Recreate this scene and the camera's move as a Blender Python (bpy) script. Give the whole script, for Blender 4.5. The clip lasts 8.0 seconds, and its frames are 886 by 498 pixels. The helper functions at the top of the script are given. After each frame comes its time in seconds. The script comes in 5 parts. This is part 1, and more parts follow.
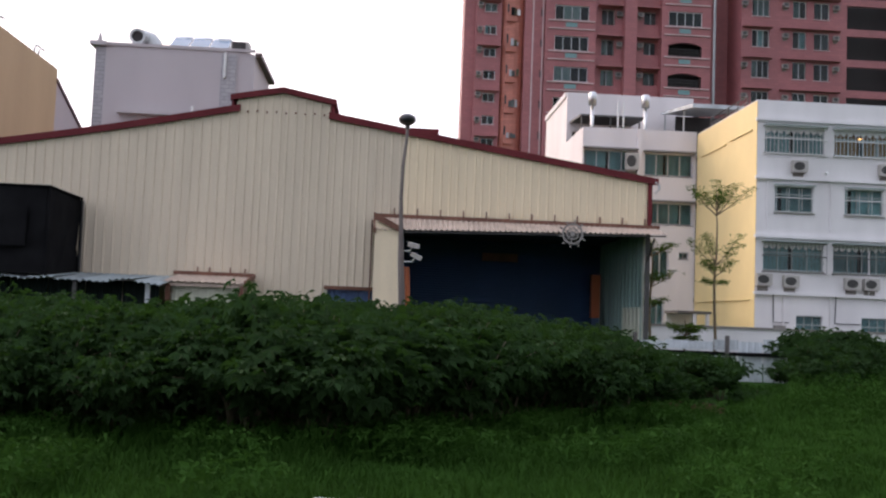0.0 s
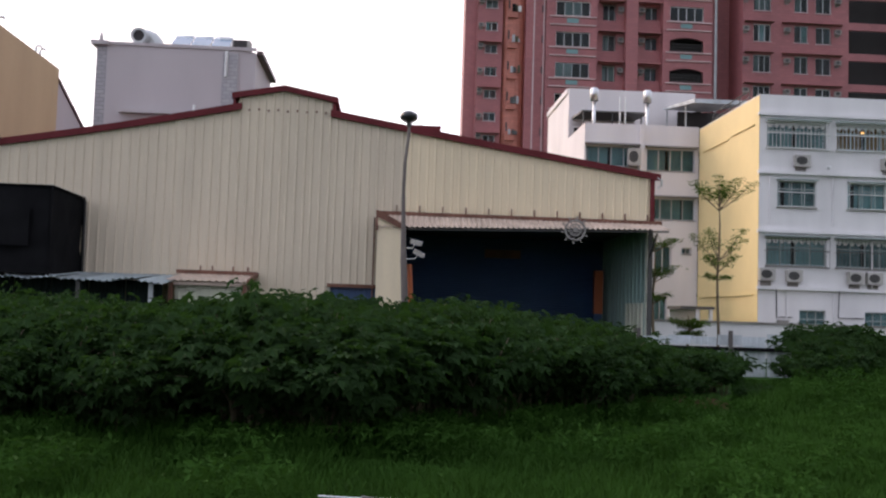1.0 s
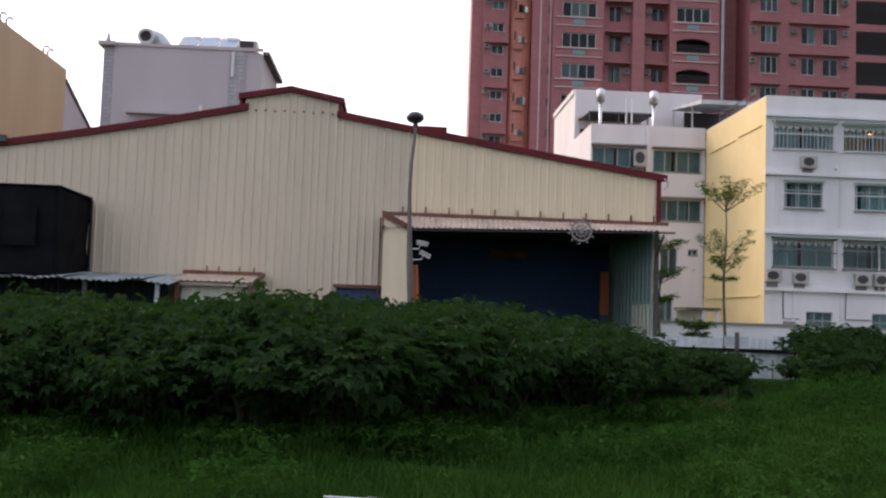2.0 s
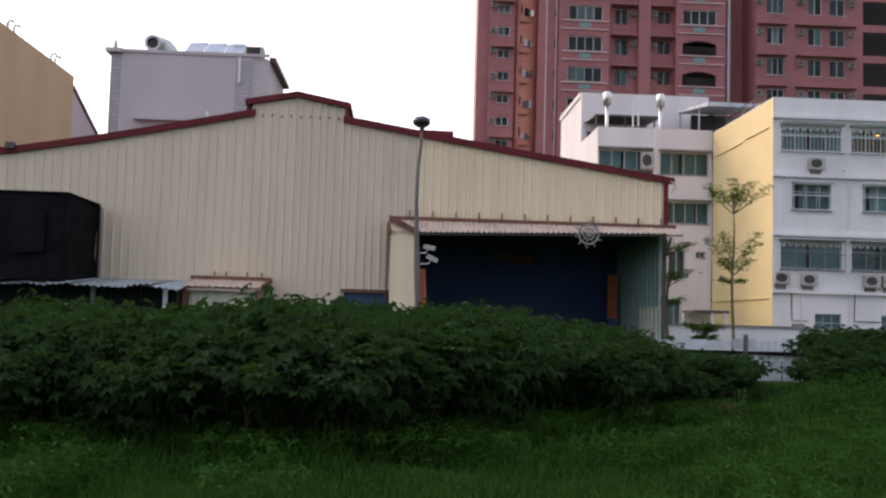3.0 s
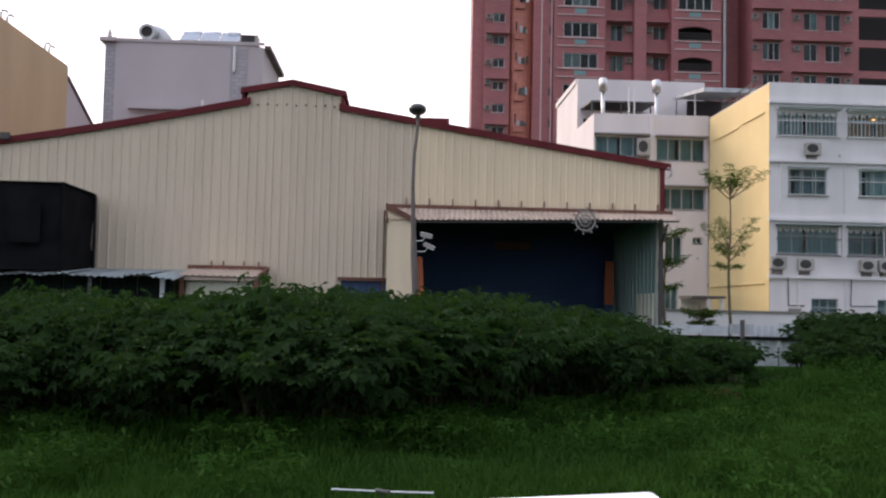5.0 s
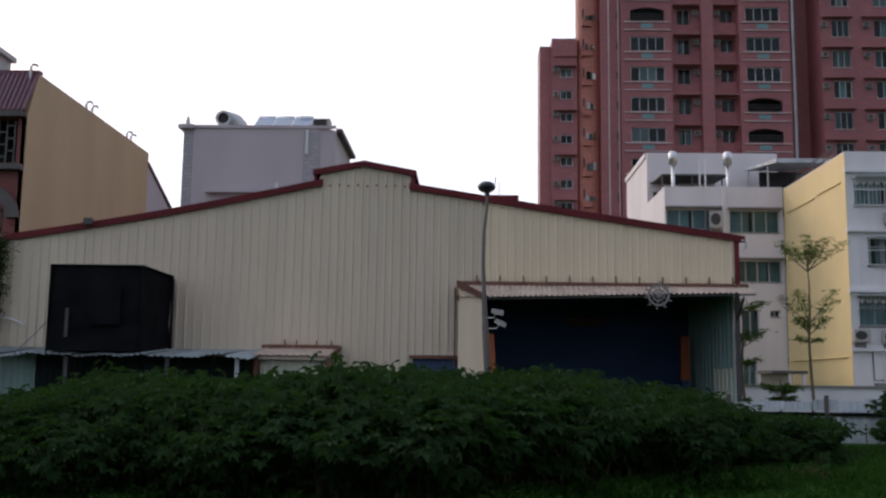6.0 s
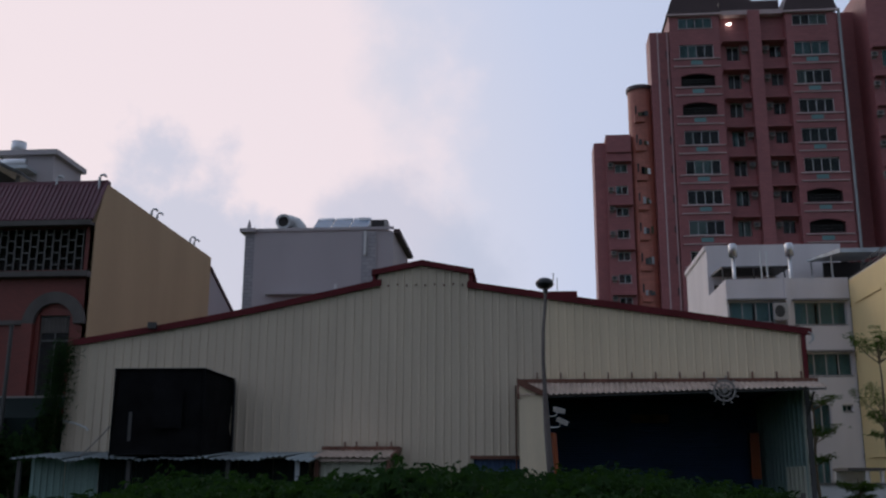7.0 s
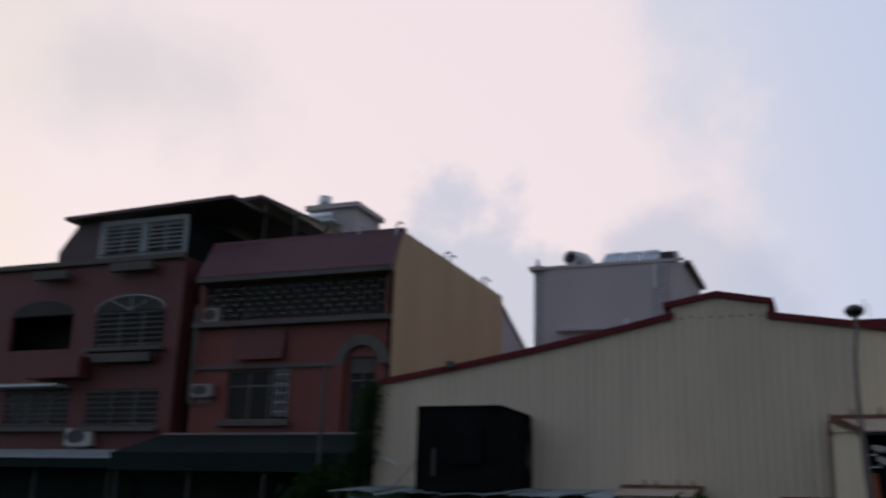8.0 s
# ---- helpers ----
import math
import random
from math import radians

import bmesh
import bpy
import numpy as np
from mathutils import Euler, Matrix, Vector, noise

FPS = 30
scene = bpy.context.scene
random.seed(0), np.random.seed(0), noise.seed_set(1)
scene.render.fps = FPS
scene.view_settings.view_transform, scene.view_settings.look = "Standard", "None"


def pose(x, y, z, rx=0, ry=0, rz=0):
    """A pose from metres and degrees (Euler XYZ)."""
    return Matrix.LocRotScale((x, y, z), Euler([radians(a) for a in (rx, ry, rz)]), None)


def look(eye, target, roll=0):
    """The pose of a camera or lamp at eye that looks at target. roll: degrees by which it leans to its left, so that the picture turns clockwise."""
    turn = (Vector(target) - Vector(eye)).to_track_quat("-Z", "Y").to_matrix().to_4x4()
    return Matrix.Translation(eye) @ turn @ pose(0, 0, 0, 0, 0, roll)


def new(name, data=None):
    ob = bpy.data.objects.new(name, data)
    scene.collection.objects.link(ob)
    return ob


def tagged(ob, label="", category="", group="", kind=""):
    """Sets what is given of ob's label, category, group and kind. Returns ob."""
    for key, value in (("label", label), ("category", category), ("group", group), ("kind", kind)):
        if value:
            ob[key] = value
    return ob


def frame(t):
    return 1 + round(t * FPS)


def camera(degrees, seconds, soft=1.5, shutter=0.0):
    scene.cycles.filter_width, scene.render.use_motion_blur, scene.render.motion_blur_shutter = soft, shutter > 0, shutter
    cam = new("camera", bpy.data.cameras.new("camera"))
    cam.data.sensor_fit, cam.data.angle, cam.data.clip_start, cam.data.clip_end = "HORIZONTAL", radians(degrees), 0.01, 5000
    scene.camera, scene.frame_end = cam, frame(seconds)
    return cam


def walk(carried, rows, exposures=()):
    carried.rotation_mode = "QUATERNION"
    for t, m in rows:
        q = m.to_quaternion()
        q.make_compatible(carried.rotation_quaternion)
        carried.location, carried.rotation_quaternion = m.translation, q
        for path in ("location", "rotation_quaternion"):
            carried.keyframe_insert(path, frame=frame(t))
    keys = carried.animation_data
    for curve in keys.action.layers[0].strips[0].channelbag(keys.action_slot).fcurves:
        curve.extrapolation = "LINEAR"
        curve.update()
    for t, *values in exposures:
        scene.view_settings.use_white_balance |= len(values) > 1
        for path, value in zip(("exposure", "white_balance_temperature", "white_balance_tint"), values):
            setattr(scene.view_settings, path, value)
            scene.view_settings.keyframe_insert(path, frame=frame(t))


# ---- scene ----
cam = camera(48.48, 8.0, soft=2.3, shutter=0.2)
# seconds, yaw, pitch, roll: a camera held at eye height that turns where it stands
PATH = [
    (0.0, -3.59, 4.02, -2.22), (0.5, -2.78, 4.59, -1.77), (1.0, -3.41, 3.84, -1.83), (2.5, -2.79, 3.95, -1.85),
    (3.0, -2.62, 4.10, -1.63), (3.5, -2.70, 4.12, -1.54), (4.0, -3.22, 3.45, -1.43), (5.3, -2.25, 3.37, -0.93),
    (5.5, -1.11, 4.38, -0.75), (6.0, 1.40, 7.79, -0.74), (6.5, 3.04, 10.59, -0.42), (7.0, 4.93, 13.47, -0.21),
    (7.5, 7.66, 14.79, -1.10), (7.6, 9.09, 15.19, -1.18), (7.7, 11.03, 15.55, -1.25), (7.8, 13.87, 15.40, -1.28),
    (7.9, 17.14, 15.23, -1.46), (8.0, 21.73, 15.27, -1.70)]
EYE = (0.0, 0.0, 1.6)
walk(cam, [(t, pose(*EYE, 90 + p, r, y)) for t, y, p, r in PATH],
     exposures=[(0.0, 1.75, 7400, 14), (0.4, 1.65, 7400, 14), (5.3, 1.65, 7400, 14), (5.7, 1.4, 7200, 13), (6.0, 0.95, 6900, 11), (6.5, 0.37, 6600, 12),
                (7.0, 0.0, 6400, 10), (8.0, 0.0, 6500, 9)])

# ---- sky and light: a dusk sky with broken cloud, brightest towards the sunset ----
SUN_AZ, SUN_EL = 42.0, 9.0      # degrees to the left of straight ahead, and above the horizon
world = bpy.data.worlds.new("dusk_sky")
scene.world = world
world.use_nodes = True
wn, wl = world.node_tree.nodes, world.node_tree.links
wn.clear()


def wnode(kind, **values):
    n = wn.new(kind)
    for key, value in values.items():
        n.inputs[key].default_value = value
    return n


def wramp(stops):
    n = wn.new("ShaderNodeValToRGB")
    els = n.color_ramp.elements
    while len(els) < len(stops):
        els.new(0.5)
    for el, (at, c) in zip(els, stops):
        el.position, el.color = at, (*c, 1)
    return n


sky = wn.new("ShaderNodeTexSky")
sky.sky_type, sky.sun_disc = "NISHITA", False
sky.sun_elevation, sky.sun_rotation = radians(SUN_EL), radians(-SUN_AZ)
sky_bg = wnode("ShaderNodeBackground", Strength=0.06)
wl.new(sky.outputs[0], sky_bg.inputs[0])

wcoord = wn.new("ShaderNodeTexCoord")
# how far a direction lies towards the sunset: 1 at the sun, 0 opposite
toward = wn.new("ShaderNodeVectorMath")
toward.operation = "DOT_PRODUCT"
toward.inputs[1].default_value = (-math.sin(radians(SUN_AZ)), math.cos(radians(SUN_AZ)), 0.15)
wl.new(wcoord.outputs["Generated"], toward.inputs[0])
half = wnode("ShaderNodeMath")
half.operation = "MULTIPLY_ADD"
half.inputs[1].default_value, half.inputs[2].default_value = 0.5, 0.5
wl.new(toward.outputs["Value"], half.inputs[0])
tone = wramp([(0.0, (0.22, 0.25, 0.33)), (0.45, (0.30, 0.35, 0.46)), (0.72, (0.475, 0.56, 0.76)), (0.86, (0.605, 0.655, 0.83)),
              (0.95, (0.80, 0.74, 0.78)), (1.0, (0.92, 0.80, 0.76))])
wl.new(half.outputs[0], tone.inputs[0])


def cloud(below, centre, stretch, reach, edge, rough, color, amount, grain):
    """A cloud with a ragged edge round a direction of the sky, laid over the sky below it."""
    ragged = wnode("ShaderNodeTexNoise", Scale=grain, Detail=7.0, Roughness=0.55)
    wl.new(wcoord.outputs["Generated"], ragged.inputs["Vector"])
    off = wn.new("ShaderNodeVectorMath")
    off.operation = "SUBTRACT"
    off.inputs[1].default_value = centre
    wl.new(wcoord.outputs["Generated"], off.inputs[0])
    shape = wn.new("ShaderNodeVectorMath")
    shape.operation = "MULTIPLY"
    shape.inputs[1].default_value = stretch
    wl.new(off.outputs[0], shape.inputs[0])
    far_off = wn.new("ShaderNodeVectorMath")
    far_off.operation = "LENGTH"
    wl.new(shape.outputs[0], far_off.inputs[0])
    fray = wn.new("ShaderNodeMath")
    fray.operation = "MULTIPLY_ADD"
    fray.inputs[1].default_value = rough
    wl.new(ragged.outputs[0], fray.inputs[0])
    wl.new(far_off.outputs["Value"], fray.inputs[2])
    mask = wn.new("ShaderNodeMapRange")
    mask.interpolation_type = "SMOOTHSTEP"
    for key, value in (("From Min", reach + rough * 0.5), ("From Max", reach + rough * 0.5 - edge), ("To Min", 0.0), ("To Max", amount)):
        mask.inputs[key].default_value = value
    wl.new(fray.outputs[0], mask.inputs[0])
    over = wn.new("ShaderNodeMix")
    over.data_type = "RGBA"
    over.inputs[7].default_value = (*color, 1)
    wl.new(mask.outputs[0], over.inputs[0])
    wl.new(below, over.inputs[6])
    return over.outputs[2]


clouds_out = tone.outputs[0]
# the great pink bank, a grey wisp in it, then the low blue-grey cumulus
clouds_out = cloud(clouds_out, (-0.40, 0.83, 0.33), (0.95, 0.5, 1.2), 0.345, 0.08, 0.28, (0.93, 0.80, 0.835), 0.95, 6.0)
clouds_out = cloud(clouds_out, (-0.62, 0.67, 0.40), (1.0, 0.8, 1.5), 0.15, 0.14, 0.30, (0.72, 0.67, 0.70), 0.8, 6.0)
clouds_out = cloud(clouds_out, (-0.355, 0.91, 0.165), (0.82, 0.6, 0.58), 0.106, 0.030, 0.11, (0.57, 0.60, 0.73), 0.78, 15.0)
clouds_out = cloud(clouds_out, (-0.13, 0.96, 0.15), (0.9, 0.6, 0.7), 0.128, 0.055, 0.13, (0.52, 0.56, 0.70), 0.65, 13.0)
clouds_out = cloud(clouds_out, (0.75, 0.60, 0.2), (0.7, 0.7, 1.2), 0.3, 0.12, 0.2, (0.45, 0.50, 0.62), 0.7, 5.0)
cloud_bg = wnode("ShaderNodeBackground", Strength=1.0)
wl.new(clouds_out, cloud_bg.inputs[0])
wmix = wn.new("ShaderNodeMixShader")
wmix.inputs[0].default_value = 0.94
wl.new(sky_bg.outputs[0], wmix.inputs[1])
wl.new(cloud_bg.outputs[0], wmix.inputs[2])
wout = wn.new("ShaderNodeOutputWorld")
wl.new(wmix.outputs[0], wout.inputs[0])

sun = new("sun", bpy.data.lights.new("sun", "SUN"))
sun.data.energy, sun.data.angle, sun.data.color = 0.4, radians(18), (1.0, 0.86, 0.74)
sun.matrix_world = look((-math.sin(radians(SUN_AZ)) * 60, math.cos(radians(SUN_AZ)) * 60, 30), (0, 0, 0))


# ---- materials ----
def material(name, color, rough=0.7, metal=0.0, coarse=0.5, fine=14.0, vary=0.22, bump=0.15, island=0.0, each=0.0, streak=0.0, spec=0.5):
    """Paint, metal or plaster with stains at a coarse and a fine scale, in metres, and fine relief."""
    m = bpy.data.materials.new(name)
    m.use_nodes = True
    nt = m.node_tree
    n, l = nt.nodes, nt.links
    b = n["Principled BSDF"]
    b.inputs["Roughness"].default_value, b.inputs["Metallic"].default_value = rough, metal
    b.inputs["Specular IOR Level"].default_value = spec
    pos = n.new("ShaderNodeNewGeometry")
    big = n.new("ShaderNodeTexNoise")
    big.inputs["Scale"].default_value, big.inputs["Detail"].default_value = coarse, 5
    if streak:
        mp = n.new("ShaderNodeMapping")
        mp.inputs["Scale"].default_value = (streak, streak, 0.25)
        l.new(pos.outputs["Position"], mp.inputs[0])
        l.new(mp.outputs[0], big.inputs["Vector"])
    else:
        l.new(pos.outputs["Position"], big.inputs["Vector"])
    small = n.new("ShaderNodeTexNoise")
    small.inputs["Scale"].default_value, small.inputs["Detail"].default_value = fine, 3
    l.new(pos.outputs["Position"], small.inputs["Vector"])
    add = n.new("ShaderNodeMath")
    add.operation = "MULTIPLY_ADD"
    add.inputs[1].default_value = 0.4
    l.new(small.outputs[0], add.inputs[0])
    l.new(big.outputs[0], add.inputs[2])
    last = add.outputs[0]
    for amount, node, socket in ((island, "ShaderNodeNewGeometry", "Random Per Island"), (each, "ShaderNodeObjectInfo", "Random")):
        if amount:
            r = n.new(node)
            k = n.new("ShaderNodeMath")
            k.operation = "MULTIPLY_ADD"
            k.inputs[1].default_value = amount
            l.new(r.outputs[socket], k.inputs[0])
            l.new(last, k.inputs[2])
            last = k.outputs[0]
    span = n.new("ShaderNodeMapRange")
    mid = 0.7 + island / 2 + each / 2
    span.inputs["From Min"].default_value, span.inputs["From Max"].default_value = mid - 0.35, mid + 0.35
    span.inputs["To Min"].default_value, span.inputs["To Max"].default_value = 1 - vary, 1 + vary
    span.clamp = False
    l.new(last, span.inputs[0])
    mul = n.new("ShaderNodeVectorMath")
    mul.operation = "SCALE"
    mul.inputs[0].default_value = color
    l.new(span.outputs[0], mul.inputs["Scale"])
    l.new(mul.outputs[0], b.inputs["Base Color"])
    if bump:
        bp = n.new("ShaderNodeBump")
        bp.inputs["Strength"].default_value, bp.inputs["Distance"].default_value = bump, 0.03
        l.new(small.outputs[0], bp.inputs["Height"])
        l.new(bp.outputs[0], b.inputs["Normal"])
    return m


def tiled(name, color, joint, size, rough=0.55):
    """Small facing tiles in courses, on walls that face the y or x axis."""
    m = material(name, color, rough, vary=0.2, coarse=0.35, streak=0.8)
    n, l = m.node_tree.nodes, m.node_tree.links
    b = n["Principled BSDF"]
    old = b.inputs["Base Color"].links[0].from_socket
    pos = n.new("ShaderNodeNewGeometry")
    sep, com = n.new("ShaderNodeSeparateXYZ"), n.new("ShaderNodeCombineXYZ")
    l.new(pos.outputs["Position"], sep.inputs[0])
    s = n.new("ShaderNodeMath")
    l.new(sep.outputs[0], s.inputs[0])
    l.new(sep.outputs[1], s.inputs[1])
    l.new(s.outputs[0], com.inputs[0])
    l.new(sep.outputs[2], com.inputs[1])
    br = n.new("ShaderNodeTexBrick")
    br.inputs["Scale"].default_value = 1.0
    br.inputs["Brick Width"].default_value, br.inputs["Row Height"].default_value = size[0], size[1]
    br.inputs["Mortar Size"].default_value = size[1] * 0.06
    br.inputs["Color1"].default_value, br.inputs["Color2"].default_value = (1.08, 1.06, 1.05, 1), (0.9, 0.9, 0.92, 1)
    br.inputs["Mortar"].default_value = (*joint, 1)
    l.new(com.outputs[0], br.inputs["Vector"])
    mx = n.new("ShaderNodeMix")
    mx.data_type, mx.blend_type = "RGBA", "MULTIPLY"
    mx.inputs[0].default_value = 1.0
    l.new(old, mx.inputs[6])
    l.new(br.outputs[0], mx.inputs[7])
    l.new(mx.outputs[2], b.inputs["Base Color"])
    return m


def glass(name, tint, ior=1.33):
    m = bpy.data.materials.new(name)
    m.use_nodes = True
    n, l = m.node_tree.nodes, m.node_tree.links
    n.clear()
    fr = n.new("ShaderNodeFresnel")
    fr.inputs[0].default_value = ior
    tr, gl, mx, out = (n.new("ShaderNode" + k) for k in ("BsdfTransparent", "BsdfGlossy", "MixShader", "OutputMaterial"))
    tr.inputs[0].default_value = (*tint, 1)
    gl.inputs["Roughness"].default_value = 0.06
    l.new(fr.outputs[0], mx.inputs[0])
    l.new(tr.outputs[0], mx.inputs[1])
    l.new(gl.outputs[0], mx.inputs[2])
    l.new(mx.outputs[0], out.inputs[0])
    return m


def leafy(name, color, through_color, share, **kw):
    """A leaf surface that also lets light through."""
    m = material(name, color, 0.8, bump=0, spec=0.03, **kw)
    n, l = m.node_tree.nodes, m.node_tree.links
    b, out = n["Principled BSDF"], n["Material Output"]
    tr, mx = n.new("ShaderNodeBsdfTranslucent"), n.new("ShaderNodeMixShader")
    tr.inputs[0].default_value = (*through_color, 1)
    mx.inputs[0].default_value = share
    l.new(b.outputs[0], mx.inputs[1])
    l.new(tr.outputs[0], mx.inputs[2])
    l.new(mx.outputs[0], out.inputs[0])
    return m


CREAM = material("cream_metal", (0.745, 0.61, 0.425), 0.5, vary=0.09, coarse=0.9, streak=3.0, each=0.08, bump=0.04)
OLDCREAM = material("dusty_cream_metal", (0.625, 0.525, 0.40), 0.55, vary=0.11, coarse=0.7, streak=2.4, each=0.10, bump=0.04)
MAROON = material("maroon_trim", (0.13, 0.022, 0.026), 0.7, vary=0.3, coarse=1.2, spec=0.15)
RUST = material("rusty_steel", (0.15, 0.062, 0.04), 0.75, vary=0.5, coarse=2.0)
CANOPY = material("weathered_roof_sheet", (0.50, 0.385, 0.31), 0.6, vary=0.3, coarse=2.0, each=0.2)
BLUE = material("blue_shutter", (0.022, 0.058, 0.14), 0.5, vary=0.3)
GREENMETAL = material("green_grey_sheet", (0.20, 0.30, 0.27), 0.5, vary=0.3, streak=2.0)
PALE = material("pale_sheet", (0.5, 0.5, 0.4), 0.55, vary=0.25, streak=2.0)
ORANGE = material("orange_paint", (0.42, 0.10, 0.03), 0.5, vary=0.3)
NET = material("black_net", (0.010, 0.010, 0.011), 0.95, vary=0.5, coarse=1.4, fine=40, bump=0.6, spec=0.04)
DARKSTEEL = material("dark_steel", (0.05, 0.047, 0.045), 0.5, vary=0.3)
WHITE = material("white_painted_plaster", (0.72, 0.69, 0.69), 0.75, vary=0.12, coarse=0.6, streak=1.2)
PINKWHITE = material("pinkish_white_plaster", (0.72, 0.66, 0.65), 0.75, vary=0.12, coarse=0.5, streak=1.2)
YELLOW = material("yellow_painted_wall", (0.80, 0.61, 0.30), 0.7, vary=0.08, coarse=0.5)
OCHRE = material("ochre_painted_wall", (0.50, 0.355, 0.205), 0.8, vary=0.12, coarse=0.4, streak=1.0)
LAVENDER = material("mauve_grey_plaster", (0.47, 0.425, 0.43), 0.8, vary=0.10, coarse=0.4, streak=1.0)
GREYTILE = tiled("grey_tile_strip", (0.36, 0.35, 0.36), (0.6, 0.6, 0.6), (0.5, 0.25))
TOWERTILE = tiled("tower_red_tile", (0.335, 0.115, 0.117), (0.75, 0.75, 0.75), (0.6, 0.3))
TOWERORANGE = tiled("tower_orange_tile", (0.42, 0.14, 0.10), (0.75, 0.75, 0.75), (0.6, 0.3))
BAND = material("pale_band", (0.55, 0.41, 0.40), 0.7, vary=0.15)
MANSARD = material("dark_mansard", (0.075, 0.045, 0.045), 0.6, vary=0.2)
TEALPLATE = material("teal_plate", (0.16, 0.30, 0.30), 0.6, vary=0.2)
REDHOUSE = tiled("red_brick_tile", (0.175, 0.036, 0.027), (0.8, 0.75, 0.7), (0.24, 0.08))
BROWNHOUSE = tiled("brown_red_tile", (0.13, 0.031, 0.028), (0.8, 0.75, 0.7), (0.24, 0.08))
ROOFTILE = material("maroon_roof_tile", (0.11, 0.026, 0.04), 0.4, vary=0.2, each=0.3)
CONCRETE = material("grey_concrete", (0.23, 0.21, 0.195), 0.85, vary=0.25, coarse=1.0)
# concrete darkened so the house trim carries its dim light in the colour
HOUSETRIM = material("dimmed_trim_and_dark_parts", (0.105, 0.092, 0.085), 0.85, vary=0.3, coarse=1.0)
STEEL = material("stainless_steel", (0.66, 0.66, 0.67), 0.42, 1.0, vary=0.08, bump=0.02)
GALV = material("galvanised_sheet", (0.54, 0.57, 0.59), 0.5, 0.25, vary=0.3, coarse=1.5, each=0.3)
SHEDROOF = material("dull_shed_sheet", (0.23, 0.27, 0.28), 0.65, vary=0.4, coarse=1.5, each=0.35)
ALU = material("aluminium_frame", (0.52, 0.53, 0.53), 0.45, 0.4, vary=0.1)
WHITEFRAME = material("white_bars", (0.68, 0.68, 0.66), 0.5, vary=0.12)
TEALFRAME = material("green_grey_frame", (0.27, 0.33, 0.32), 0.5, vary=0.15)
GLASS = glass("window_glass", (0.62, 0.70, 0.70))
CURTAIN = material("curtain", (0.22, 0.235, 0.23), 0.9, vary=0.75, coarse=0.3, each=1.6, bump=0.0)
PALECURTAIN = material("pale_curtain", (0.50, 0.50, 0.48), 0.9, vary=0.3, coarse=0.5, each=0.5, bump=0.0)
DARKCURTAIN = material("dark_curtain", (0.07, 0.085, 0.085), 0.9, vary=0.5, coarse=0.5, each=0.5, bump=0.0)
# darker tint and weaker reflection than window_glass
DULLGLASS = glass("dull_dark_glass", (0.50, 0.48, 0.46), 1.28)
TEALCURTAIN = material("teal_curtain", (0.47, 0.69, 0.71), 0.9, vary=0.5, coarse=0.8, each=0.5, bump=0.0)
DIMCURTAIN = material("dim_curtain", (0.085, 0.075, 0.07), 0.9, vary=0.5, coarse=0.6, each=0.5, bump=0.0)
# the room lamp's orange glow, put into the curtain colour
LAMPLITCURTAIN = material("lamplit_curtain", (0.75, 0.34, 0.16), 0.9, vary=0.3)
# near-black: unlit insides put into the colour, also plain dark panels
DARKANDSHADE = material("dark_panel_and_room_shade", (0.05, 0.045, 0.045), 0.9)
ACWHITE = material("air_conditioner_casing", (0.44, 0.41, 0.38), 0.6, vary=0.2)
GREYBAR = material("grey_bars", (0.36, 0.37, 0.38), 0.6, vary=0.2)
DULLCASE = material("weathered_casing", (0.26, 0.225, 0.21), 0.7, vary=0.3, each=0.3)
LAMPPOLE = material("weathered_pole", (0.13, 0.105, 0.095), 0.7, vary=0.3, coarse=1.5)
HOUSEBAR = material("dull_bars", (0.125, 0.12, 0.115), 0.6, vary=0.3)
# awning cloth, and the painted shade under the lean-to roof
AWNINGANDSHADE = material("dark_green_awning_and_shade", (0.011, 0.018, 0.017), 0.8, vary=0.3, coarse=0.8, spec=0.1)
SOLAR = material("solar_panel", (0.10, 0.17, 0.25), 0.2, vary=0.2)
LEAF = leafy("shrub_leaf", (0.0205, 0.043, 0.0155), (0.034, 0.088, 0.013), 0.26, vary=0.4, coarse=0.7, fine=3, island=0.35)
TREELEAF = leafy("young_tree_leaf", (0.060, 0.10, 0.022), (0.09, 0.15, 0.02), 0.3, vary=0.35, coarse=1, fine=3, island=0.4)
STEM = material("green_brown_stem", (0.075, 0.065, 0.035), 0.8, vary=0.3)
BARK = material("pale_bark", (0.17, 0.12, 0.075), 0.85, vary=0.3)
GRASS = leafy("grass_blade", (0.026, 0.069, 0.012), (0.03, 0.085, 0.012), 0.25, vary=0.4, coarse=0.5, fine=2, island=0.1)
SOILGRASS = material("grassy_soil", (0.020, 0.055, 0.009), 0.95, vary=0.5, coarse=0.5, fine=9, bump=0.8, spec=0.05)
SOIL = material("reddish_soil", (0.055, 0.021, 0.014), 0.95, vary=0.3, coarse=1.5, fine=8, bump=0.3, spec=0.1)
FOAM = material("white_foam_board", (0.80, 0.80, 0.82), 0.6, vary=0.05)
BLACKPLASTIC = material("black_plastic", (0.02, 0.02, 0.022), 0.35, vary=0.2)
YELLOWPLASTIC = material("yellow_plastic", (0.62, 0.46, 0.04), 0.35, vary=0.15)
BLADE = material("pale_rotor_blade", (0.34, 0.38, 0.42), 0.4, vary=0.1)
LAMPGLOW = bpy.data.materials.new("lit_lamp")
LAMPGLOW.use_nodes = True
LAMPGLOW.node_tree.nodes["Principled BSDF"].inputs["Emission Color"].default_value = (1, 0.97, 0.9, 1)
LAMPGLOW.node_tree.nodes["Principled BSDF"].inputs["Emission Strength"].default_value = 5.0

